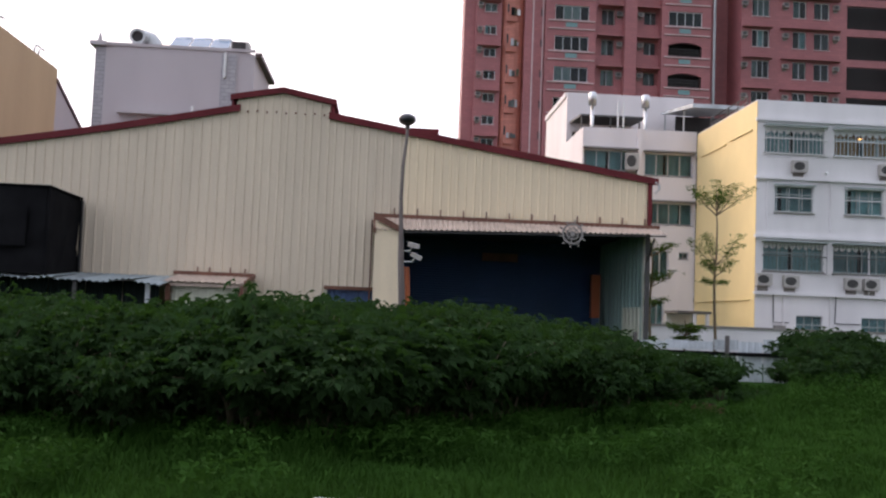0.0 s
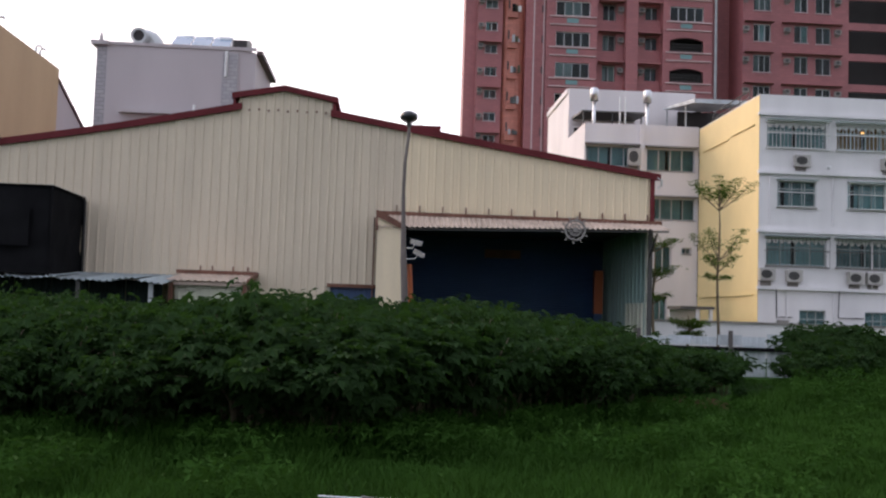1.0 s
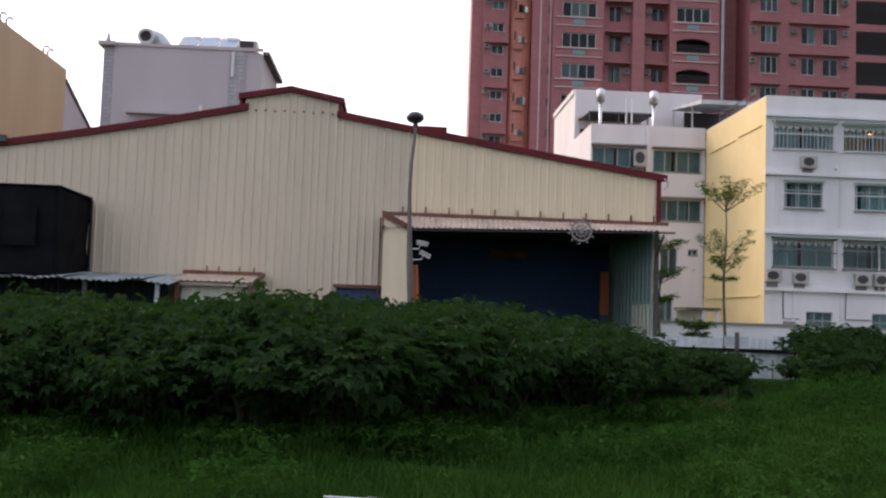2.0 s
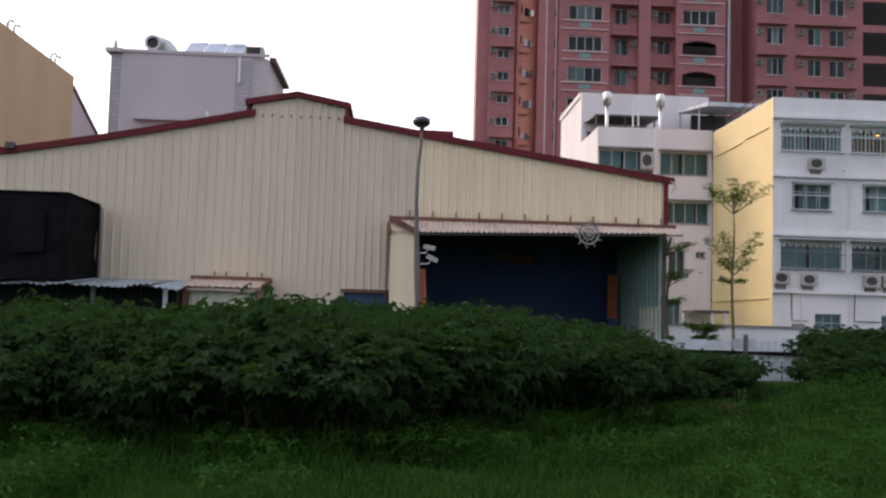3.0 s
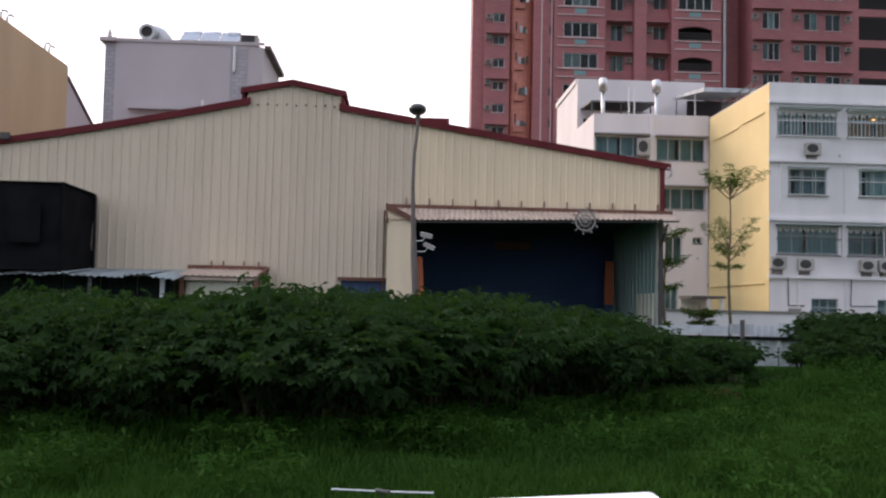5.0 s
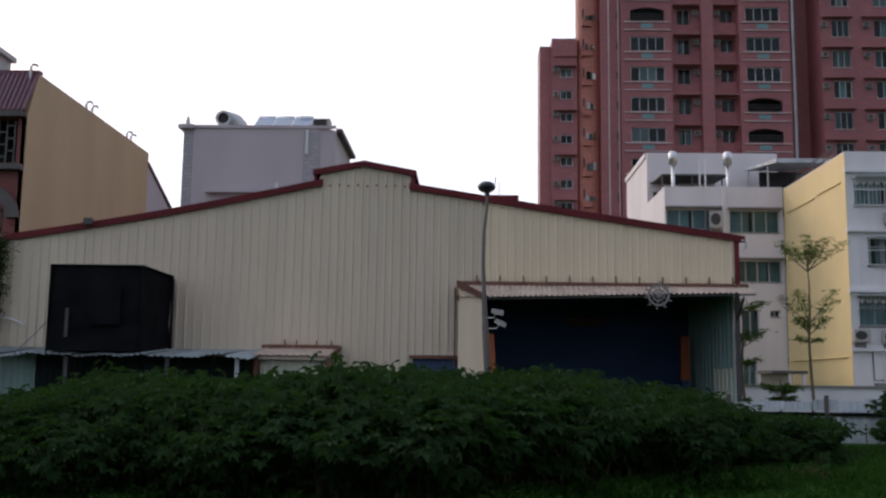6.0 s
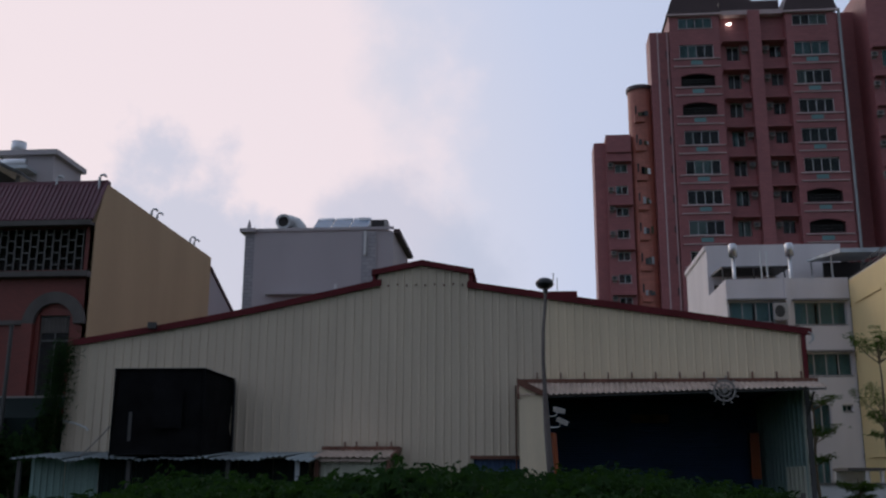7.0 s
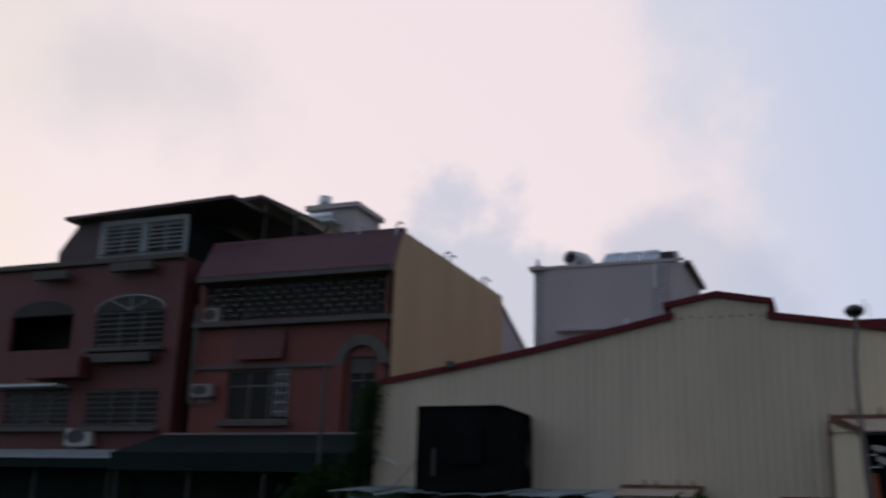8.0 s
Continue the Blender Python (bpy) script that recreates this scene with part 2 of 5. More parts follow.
WARMGLOW = bpy.data.materials.new("warm_room_lamp")
WARMGLOW.use_nodes = True
WARMGLOW.node_tree.nodes["Principled BSDF"].inputs["Emission Color"].default_value = (1, 0.42, 0.12, 1)
WARMGLOW.node_tree.nodes["Principled BSDF"].inputs["Emission Strength"].default_value = 1.5

# ---- mesh helpers ----
SPOT = {}


def box(bm, x0, x1, y0, y1, z0, z1):
    return prism(bm, [(x0, z0), (x1, z0), (x1, z1), (x0, z1)], y0, y1)


def prism(bm, outline, y0, y1):
    """An outline in x and z, carried from y0 to y1."""
    a = [bm.verts.new((x, y0, z)) for x, z in outline]
    b = [bm.verts.new((x, y1, z)) for x, z in outline]
    bm.faces.new(a)
    bm.faces.new(b[::-1])
    for i in range(len(a)):
        j = (i + 1) % len(a)
        bm.faces.new((a[j], a[i], b[i], b[j]))
    return bm


def xprism(bm, outline, x0, x1):
    """An outline in y and z, carried from x0 to x1."""
    a = [bm.verts.new((x0, y, z)) for y, z in outline]
    b = [bm.verts.new((x1, y, z)) for y, z in outline]
    bm.faces.new(a)
    bm.faces.new(b[::-1])
    for i in range(len(a)):
        j = (i + 1) % len(a)
        bm.faces.new((a[j], a[i], b[i], b[j]))
    return bm


def tube(bm, points, radii, sides=8, cap=True):
    """A round bar along points, with a radius at each."""
    pts = [Vector(p) for p in points]
    if isinstance(radii, (int, float)):
        radii = [radii] * len(pts)
    rings = []
    for i, p in enumerate(pts):
        d = (pts[min(i + 1, len(pts) - 1)] - pts[max(i - 1, 0)]).normalized()
        side = d.cross(Vector((0, 0, 1)) if abs(d.z) < 0.9 else Vector((1, 0, 0))).normalized()
        up = side.cross(d)
        rings.append([bm.verts.new(p + (side * math.cos(a) + up * math.sin(a)) * radii[i])
                      for a in (2 * math.pi * k / sides for k in range(sides))])
    for r, s in zip(rings, rings[1:]):
        for k in range(sides):
            bm.faces.new((r[k], r[(k + 1) % sides], s[(k + 1) % sides], s[k]))
    if cap:
        bm.faces.new(rings[0][::-1])
        bm.faces.new(rings[-1])
    return bm


def ring(bm, c, r0, r1, y0, y1, sides=24, a0=0.0, a1=360.0):
    """A flat ring or arch that faces the y axis."""
    n = sides + (0 if a1 - a0 >= 360 else 1)
    cols = []
    for k in range(n):
        a = radians(a0 + (a1 - a0) * k / sides)
        u, v = math.cos(a), math.sin(a)
        cols.append([bm.verts.new((c[0] + u * r, y, c[1] + v * r)) for r, y in ((r0, y0), (r1, y0), (r1, y1), (r0, y1))])
    for k in range(n if a1 - a0 >= 360 else n - 1):
        p, q = cols[k], cols[(k + 1) % n]
        for j in range(4):
            bm.faces.new((p[j], p[(j + 1) % 4], q[(j + 1) % 4], q[j]))
    return bm


def pierced(bm, x0, x1, z0, z1, y0, y1, holes):
    """A wall that faces the y axis, with rectangular openings (x0, x1, z0, z1) right through it, as one closed shell."""
    xs = sorted({x0, x1, *(min(max(v, x0), x1) for h in holes for v in h[:2])})
    zs = sorted({z0, z1, *(min(max(v, z0), z1) for h in holes for v in h[2:])})
    solid = {(i, k) for i in range(len(xs) - 1) for k in range(len(zs) - 1)
             if not any(h[0] < (xs[i] + xs[i + 1]) / 2 < h[1] and h[2] < (zs[k] + zs[k + 1]) / 2 < h[3] for h in holes)}
    made = {}

    def at(i, k, y):
        if (i, k, y) not in made:
            made[i, k, y] = bm.verts.new((xs[i], y, zs[k]))
        return made[i, k, y]

    for i, k in solid:
        bm.faces.new([at(i, k, y0), at(i + 1, k, y0), at(i + 1, k + 1, y0), at(i, k + 1, y0)])
        bm.faces.new([at(i, k + 1, y1), at(i + 1, k + 1, y1), at(i + 1, k, y1), at(i, k, y1)])
        for (di, dk), (a, b) in (((-1, 0), ((i, k), (i, k + 1))), ((1, 0), ((i + 1, k), (i + 1, k + 1))),
                                 ((0, -1), ((i, k), (i + 1, k))), ((0, 1), ((i, k + 1), (i + 1, k + 1)))):
            if (i + di, k + dk) not in solid:
                bm.faces.new([at(*a, y0), at(*b, y0), at(*b, y1), at(*a, y1)])
    return bm


def finish(name, bm, mat, smooth=False):
    bmesh.ops.recalc_face_normals(bm, faces=bm.faces)
    me = bpy.data.meshes.new(name)
    bm.to_mesh(me)
    bm.free()
    me.materials.append(mat)
    if smooth:
        for p in me.polygons:
            p.use_smooth = True
    return me


def hang(ob, parent, at=None):
    """Puts ob under parent, with its own place given in the world."""
    at = at or Matrix.Identity(4)
    ob.parent, ob.matrix_parent_inverse, ob.matrix_basis = parent, SPOT[parent].inverted(), at
    SPOT[ob] = at
    return ob


def part(name, bm, mat, parent, label="", smooth=False):
    ob = hang(new(name, finish(name, bm, mat, smooth)), parent)
    return tagged(ob, label)


def piece(name, mesh, parent, at, label=""):
    return tagged(hang(new(name, mesh), parent, at), label)


def thing(name, at, label, category, group="", kind=""):
    ob = new(name)
    ob.matrix_basis = SPOT[ob] = Matrix.Translation(at)
    ob.empty_display_size = 0.2
    return tagged(ob, label, category, group, kind)


def solo(name, bm, mat, label="", category="", group="", kind="", smooth=False):
    ob = new(name, finish(name, bm, mat, smooth))
    SPOT[ob] = Matrix.Identity(4)
    return tagged(ob, label, category, group, kind)


def T(x, y, z, turn=0.0, s=1.0):
    return Matrix.Translation((x, y, z)) @ Matrix.Rotation(radians(turn), 4, "Z") @ Matrix.Scale(s, 4)


def arrays(name, verts, faces, mat):
    me = bpy.data.meshes.new(name)
    me.from_pydata(verts, [], faces)
    me.materials.append(mat)
    return me


def ribbed(bm, x0, x1, y, z0, top, pitch=0.3, proud=0.045):
    """A sheet of box-ribbed metal facing -y; top(x) is its upper edge."""
    xs = [(x0, 0)]
    x = x0 + pitch * 0.5
    while x + 0.04 < x1:
        xs += [(x - 0.045, 0), (x - 0.02, proud), (x + 0.02, proud), (x + 0.045, 0)]
        x += pitch
    xs.append((x1, 0))
    lo = [bm.verts.new((a, y - d, z0)) for a, d in xs]
    hi = [bm.verts.new((a, y - d, top(a))) for a, d in xs]
    for i in range(len(xs) - 1):
        bm.faces.new((lo[i], lo[i + 1], hi[i + 1], hi[i]))
    return bm


def wavy(bm, x0, x1, back, front, pitch=0.2, deep=0.025):
    """A corrugated roof sheet: back and front are (y, z) or functions of x."""
    n = max(4, int((x1 - x0) / pitch * 4))
    rows = []
    for i in range(n + 1):
        x = x0 + (x1 - x0) * i / n
        w = deep * math.sin(2 * math.pi * (x - x0) / pitch)
        (yb, zb), (yf, zf) = back(x), front(x)
        rows.append([bm.verts.new(p) for p in ((x, yb, zb + w), (x, yf, zf + w), (x, yf, zf + w - 0.015), (x, yb, zb + w - 0.015))])
    for p, q in zip(rows, rows[1:]):
        for j in range(4):
            bm.faces.new((p[j], p[(j + 1) % 4], q[(j + 1) % 4], q[j]))
    bm.faces.new(rows[0])
    bm.faces.new(rows[-1][::-1])
    return bm


WINDOWS = {}


def window(parent, x0, x1, z0, z1, y, panes=2, frame_mat=None, curtain=None, deep=0.12, transom=False, cover=(0.0, 1.0), sill_mat=None, pane_mat=None):
    """A framed window in an opening of a wall whose face is at y: frame > pane, curtain."""
    frame_mat, curtain, sill_mat, pane_mat = frame_mat or ALU, curtain or CURTAIN, sill_mat or CONCRETE, pane_mat or GLASS
    w, h = round(x1 - x0, 2), round(z1 - z0, 2)
    key = (w, h, panes, frame_mat.name, curtain.name, transom, cover, sill_mat.name, pane_mat.name)
    if key not in WINDOWS:
        f = bmesh.new()
        t = 0.06
        gaps = []
        for i in range(panes):
            lo_x, hi_x = t + (w - t) * i / panes, (w - t) * (i + 1) / panes
            for lo_z, hi_z in (((t, h * 0.68), (h * 0.68 + t, h - t)) if transom else ((t, h - t),)):
                gaps.append((lo_x, hi_x, lo_z, hi_z))
        pierced(f, 0, w, 0, h, 0, 0.07, gaps)
        sill = box(bmesh.new(), -0.06, w + 0.06, -0.2, 0.0, -0.07, -0.003)
        g = box(bmesh.new(), t, w - t, 0.03, 0.036, t, h - t)
        c = bmesh.new()
        n = max(4, int(w * 5))
        lo = [c.verts.new((0.05 + (w - 0.1) * (cover[0] + (cover[1] - cover[0]) * i / n), 0.10 + 0.03 * (i % 2), 0)) for i in range(n + 1)]
        hi = [c.verts.new((v.co.x, v.co.y, h)) for v in lo]
        for i in range(n):
            if (i * 7 + int(w * 10)) % 9 != 0:
                c.faces.new((lo[i], lo[i + 1], hi[i + 1], hi[i]))
        WINDOWS[key] = (finish("window", f, frame_mat), finish("pane", g, pane_mat), finish("curtain", c, curtain), finish("sill", sill, sill_mat))
    fm, gm, cm, sm = WINDOWS[key]
    at = T(x0, y + deep, z0)
    ob = piece("window", fm, parent, at)
    for nm, me in (("pane", gm), ("curtain", cm), ("sill", sm)):
        piece(nm, me, ob, at)
    return ob


AC_MESH = {}


def air_conditioner(parent, x, y, z, w=0.8, h=0.6, d=0.35, dull=False):
    """An outdoor unit fixed to a wall whose face is at y: casing, fan grille, bracket."""
    if not AC_MESH:
        c = box(bmesh.new(), -0.5, 0.5, -1.0, -0.1, 0, 1)
        bmesh.ops.bevel(c, geom=list(c.edges), offset=0.03, segments=1)
        f = ring(bmesh.new(), (-0.08, 0.5), 0.30, 0.37, -1.05, -1.0, 16)
        for k in range(3):
            ring(f, (-0.08, 0.5), 0.06 + k * 0.08, 0.09 + k * 0.08, -1.04, -1.01, 14)
        d_ = bmesh.new()
        ring(d_, (-0.08, 0.5), 0.001, 0.30, -1.012, -1.004, 16)
        b = xprism(bmesh.new(), [(-1.0, -0.09), (-0.1, -0.09), (-0.1, -0.5), (0, -0.5), (0, -0.01), (-1.0, -0.01)], -0.36, 0.36)
        AC_MESH.update(dull=finish("casing", c.copy(), DULLCASE), casing=finish("casing", c, ACWHITE), grille=finish("fan_grille", f, DARKSTEEL),
                       fan=finish("fan", d_, DARKSTEEL), bracket=finish("bracket", b, DULLCASE))
    at = Matrix.Translation((x, y, z)) @ Matrix.Diagonal((w, d, h, 1))
    ob = piece("air_conditioner", AC_MESH["dull" if dull else "casing"], parent, at, "pale boxed air conditioner unit")
    for nm, k in (("fan_grille", "grille"), ("fan", "fan"), ("bracket", "bracket")):
        piece(nm, AC_MESH[k], ob, at)
    return ob


def grille_cage(parent, x0, x1, z0, z1, y, out=0.35, gap=0.2, mat=None):
    """A burglar cage of thin bars over a window, standing out from the wall."""
    bm = bmesh.new()
    r = 0.022
    for z in (z0, (z0 * 0.45 + z1 * 0.55), z1):
        box(bm, x0, x1, y - out - r, y - out + r, z - r, z + r)
        for x in (x0, x1):
            box(bm, x - r, x + r, y - out + r, y - 0.002, z - r, z + r)
    n = int((x1 - x0) / gap)
    for i in range(n + 1):
        x = x0 + (x1 - x0) * i / n
        box(bm, x - 0.009, x + 0.009, y - out - 0.009, y - out + 0.009, z0 + r, z1 - r)
    part("window_grille", bm, mat or WHITEFRAME, parent, "pale steel burglar bars")
    top = prism(bmesh.new(), [(x0 - 0.05, z1 + 0.03), (x1 + 0.05, z1 + 0.03), (x1 + 0.05, z1 + 0.08), (x0 - 0.05, z1 + 0.08)], y - out - 0.08, y - 0.002)
    part("grille_cover", top, TEALFRAME, parent)


# ---- ground ----
g = bmesh.new()
near = np.linspace(-60, 60, 61)
axis = [-2500, -600, -150, *near, 150, 600, 2500]
grid = []
for yv in axis:
    grid.append([g.verts.new((xv, yv, 0.05 * noise.noise((xv * 0.35, yv * 0.35, 0)) if abs(xv) < 28 and 4 < yv < 29 else 0.0)) for xv in axis])
for r0, r1 in zip(grid, grid[1:]):
    for i in range(len(axis) - 1):
        g.faces.new((r0[i], r0[i + 1], r1[i + 1], r1[i]))
solo("ground", g, SOILGRASS, "overgrown green lot with grassy soil", "ground", kind="structure", smooth=True)

# ---- the warehouse ----
WY = 34.0
warehouse = thing("warehouse", (-3.5, WY, 0), "cream ribbed-metal warehouse with maroon roof trim and an open loading bay", "warehouse")


def slope_left(x):      # a slightly sagging roof line
    u = (x + 16.15) / 10.85
    return 6.48 + 2.02 * u - 0.10 * math.sin(math.pi * u)


def slope_right(x):
    u = (x + 2.05) / 11.5
    return 8.40 - 1.76 * u - 0.02 * math.sin(math.pi * u)


def gable(x):
    if x <= -5.35:
        return slope_left(x)
    if x <= -3.73:
        return 8.87 + 0.32 * (x + 5.35) / 1.62
    if x <= -2.0:
        return 9.19 - 0.33 * (x + 3.73) / 1.73
    return slope_right(x)


# cladding sheets of the gable; the bay and the low blue door are left open
def cladding(x0, x1, z0, y=WY, top=gable, mat=CREAM, parent=warehouse):
    n = max(1, round((x1 - x0) / 0.9))
    for i in range(n):
        a, b = x0 + (x1 - x0) * i / n, x0 + (x1 - x0) * (i + 1) / n - 0.001
        y_off = 0.002 * (i % 2)
        part("cladding_sheet", ribbed(bmesh.new(), a, b, y - y_off, z0, top), mat, parent)


cladding(-16.45, -5.35, 0.0, mat=OLDCREAM)
cladding(-5.35, -2.0, 0.0, mat=OLDCREAM)
cladding(-2.0, -0.32, 2.48, mat=OLDCREAM)
cladding(-0.32, 0.58, 4.9, mat=OLDCREAM)
cladding(0.58, 9.2, 4.9)
core = bmesh.new()
pierced(core, -16.1, 9.15, 0, 6.4, WY + 0.03, WY + 0.15, [(-1.9, -0.3, 0, 2.46), (0.6, 9.1, 0, 4.85)])
prism(core, [(-16.0, 6.4), (9.1, 6.4), (-2.1, 8.35), (-2.1, 8.77), (-3.73, 9.07), (-5.3, 8.77), (-5.3, 8.4)], WY + 0.03, WY + 0.15)
part("inner_wall", core, PALE, warehouse)

for nm, x0, x1, fn in (("left", -16.3, -5.15, slope_left), ("right", -2.1, 9.55, slope_right)):
    roof, trim = bmesh.new(), bmesh.new()
    n = 14
    for i in range(n):
        a, b = x0 + (x1 - x0) * i / n, x0 + (x1 - x0) * (i + 1) / n
        prism(trim, [(a, fn(a) - 0.07), (b, fn(b) - 0.07), (b, fn(b) + 0.16), (a, fn(a) + 0.16)], WY - 0.14, WY - 0.05)
        prism(roof, [(a, fn(a) + 0.02), (b, fn(b) + 0.02), (b, fn(b) + 0.1), (a, fn(a) + 0.1)], WY - 0.05, WY + 24)
    part("roof", roof, MAROON, warehouse)
    part("roof_trim", trim, MAROON, warehouse, "maroon folded-metal verge trim")
vent = bmesh.new()
for pts in ([(-5.5, 8.82), (-3.71, 9.16), (-3.71, 9.36), (-5.5, 9.02)], [(-3.71, 9.16), (-1.86, 8.81), (-1.86, 9.01), (-3.71, 9.36)]):
    prism(vent, pts, WY - 0.16, WY + 24)
part("ridge_roof", vent, MAROON, warehouse, "raised maroon ridge vent roof")
cheeks = bmesh.new()
box(cheeks, -2.03, -1.93, WY - 0.1, WY + 24, 8.4, 8.86), box(cheeks, -5.46, -5.37, WY - 0.1, WY + 24, 8.5, 8.84)
part("ridge_cheek", cheeks, MAROON, warehouse)
part("side_wall", box(bmesh.new(), -16.4, -16.25, WY + 0.05, WY + 24, 0, 6.45), PALE, warehouse)
part("side_wall", box(bmesh.new(), 9.16, 9.28, WY + 7.2, WY + 24, 0, 6.6), PALE, warehouse)
part("rear_wall", box(bmesh.new(), -16.4, 9.3, WY + 24, WY + 24.15, 0, 6.5), PALE, warehouse)
part("corner_trim", box(bmesh.new(), 9.2, 9.34, WY - 0.1, WY + 0.1, 4.95, 6.6), MAROON, warehouse)
part("corner_post", box(bmesh.new(), 9.18, 9.32, WY - 0.05, WY + 0.1, 0, 4.94), DARKSTEEL, warehouse)
gut = bmesh.new()
tube(gut, [(9.42, WY - 0.1, 6.66), (9.58, WY - 0.1, 6.56), (9.58, WY - 0.1, 6.4), (9.45, WY - 0.1, 6.28)], 0.05)
part("drain_pipe", gut, ALU, warehouse)
# open bay: blue shutters behind, ribbed side wall, orange posts
bay = bmesh.new()
slats = [[bay.verts.new((x, WY + 7.0 - (0.0, 0.03, 0.03)[k % 3], 4.9 * k / 147)) for x in (0.5, 9.2)] for k in range(148)]
for lower, upper in zip(slats, slats[1:]):
    bay.faces.new((lower[0], lower[1], upper[1], upper[0]))
part("bay_back", bay, BLUE, warehouse, "dark blue slatted roller shutter")
sidew = bmesh.new()
ribbed(sidew, 0, 7.0, 0, 0.0, lambda x: 4.93, 0.55, 0.05)
sw = part("bay_side", sidew, GREENMETAL, warehouse, "greenish ribbed metal side wall")
sw.matrix_basis = pose(9.12, WY + 7.0, 0, 0, 0, -90)
lowp = bmesh.new()
ribbed(lowp, 0, 2.6, 0, 0.0, lambda x: 2.25, 0.55, 0.05)
lp = part("bay_patch", lowp, PALE, warehouse, "pale lower side sheet")
lp.matrix_basis = pose(9.06, WY + 2.7, 0, 0, 0, -90)
part("bay_side", box(bmesh.new(), 0.45, 0.56, WY + 0.16, WY + 7.0, 0, 4.9), BLUE, warehouse)
part("bay_ceiling", box(bmesh.new(), 0.45, 9.2, WY + 0.2, WY + 7.0, 4.9, 5.0), DARKSTEEL, warehouse)
part("sign_board", box(bmesh.new(), 4.1, 5.6, WY + 6.8, WY + 6.9, 4.05, 4.4), RUST, warehouse, "dark red sign board")
part("bay_post", box(bmesh.new(), 8.5, 8.85, WY + 5.6, WY + 5.9, 1.85, 3.6), ORANGE, warehouse, "orange painted post")
part("bay_post", box(bmesh.new(), 8.52, 8.83, WY + 5.62, WY + 5.88, 0.0, 1.85), BLUE, warehouse, "blue painted post foot")
tilt = bmesh.new()
tube(tilt, [(0.98, WY - 0.3, 0), (0.80, WY - 0.3, 3.3)], 0.11, 6)
part("bay_post", tilt, ORANGE, warehouse, "leaning orange post")
part("low_door", ribbed(bmesh.new(), -1.95, -0.25, WY + 0.12, 0, lambda x: 2.5, 0.2, 0.03), BLUE, warehouse, "blue roller door")
# porch roof
canopy_back = lambda x: (WY - 0.03, 5.02)
canopy_front = lambda x: (WY - 1.15, 4.50 + 0.026 * x)
for i in range(11):
    a = -0.3 + 0.9 * i
    part("roof_sheet", wavy(bmesh.new(), a, a + 0.895, canopy_back, canopy_front, 0.18, 0.03), CANOPY, warehouse)
part("canopy_flashing", box(bmesh.new(), -0.4, 9.62, WY - 0.12, WY - 0.05, 5.0, 5.12), RUST, warehouse, "rusty brown flashing")
part("canopy_beam", prism(bmesh.new(), [(0.5, 4.41), (9.6, 4.65), (9.6, 4.70), (0.5, 4.46)], WY - 1.05, WY - 0.97), DARKSTEEL, warehouse)
rake = bmesh.new()
xprism(rake, [(WY - 0.05, 4.93), (WY - 1.2, 4.36), (WY - 1.2, 4.52), (WY - 0.05, 5.1)], -0.38, -0.3)
part("canopy_rake", rake, RUST, warehouse, "rusty brown porch edge")
part("canopy_rake", prism(bmesh.new(), [(-0.38, 4.83), (0.62, 4.36), (0.62, 4.56), (-0.38, 5.05)], WY - 1.22, WY - 1.16), RUST, warehouse, "rusty brown porch edge")
part("porch_panel", ribbed(bmesh.new(), -0.32, 0.6, WY - 1.1, 0, lambda x: 4.80 - 0.42 * (x + 0.32), 0.92, 0.0), CREAM, warehouse, "cream flat porch panel")
brace = bmesh.new()
tube(brace, [(9.22, WY - 0.06, 3.9), (9.22, WY - 0.95, 4.58)], 0.04, 6)
part("porch_brace", brace, DARKSTEEL, warehouse)
for i in range(12):     # fixing studs along the flashing
    x = 0.3 + 0.8 * i
    part("stud", box(bmesh.new(), x - 0.02, x + 0.02, WY - 0.12, WY - 0.05, 5.12, 5.34), RUST, warehouse)

# round wheel ornament on the porch edge
wheel = thing("wheel_ornament", (6.32, WY - 1.3, 4.6), "round grey spoked metal wheel hung on the porch edge", "ornament")
w = ring(bmesh.new(), (6.32, 4.6), 0.30, 0.36, WY - 1.3, WY - 1.24, 28)
part("rim", w, CONCRETE, wheel)
w = ring(bmesh.new(), (6.32, 4.6), 0.17, 0.21, WY - 1.3, WY - 1.25, 20)
ring(w, (6.32, 4.6), 0.01, 0.08, WY - 1.31, WY - 1.24, 12)
part("hub", w, CONCRETE, wheel)
for k in range(10):
    a = radians(36 * k + 10)
    w = tube(bmesh.new(), [(6.32 + math.cos(a) * r, WY - 1.27, 4.6 + math.sin(a) * r) for r in (0.08, 0.43)], 0.017, 5)
    part("spoke", w, CONCRETE, wheel)
    w = ring(bmesh.new(), (6.32 + math.cos(a) * 0.44, 4.6 + math.sin(a) * 0.44), 0.005, 0.035, WY - 1.3, WY - 1.25, 8)
    part("knob", w, CONCRETE, wheel)
part("hook", box(bmesh.new(), 6.30, 6.34, WY - 1.24, WY - 1.0, 4.58, 4.62), DARKSTEEL, wheel)

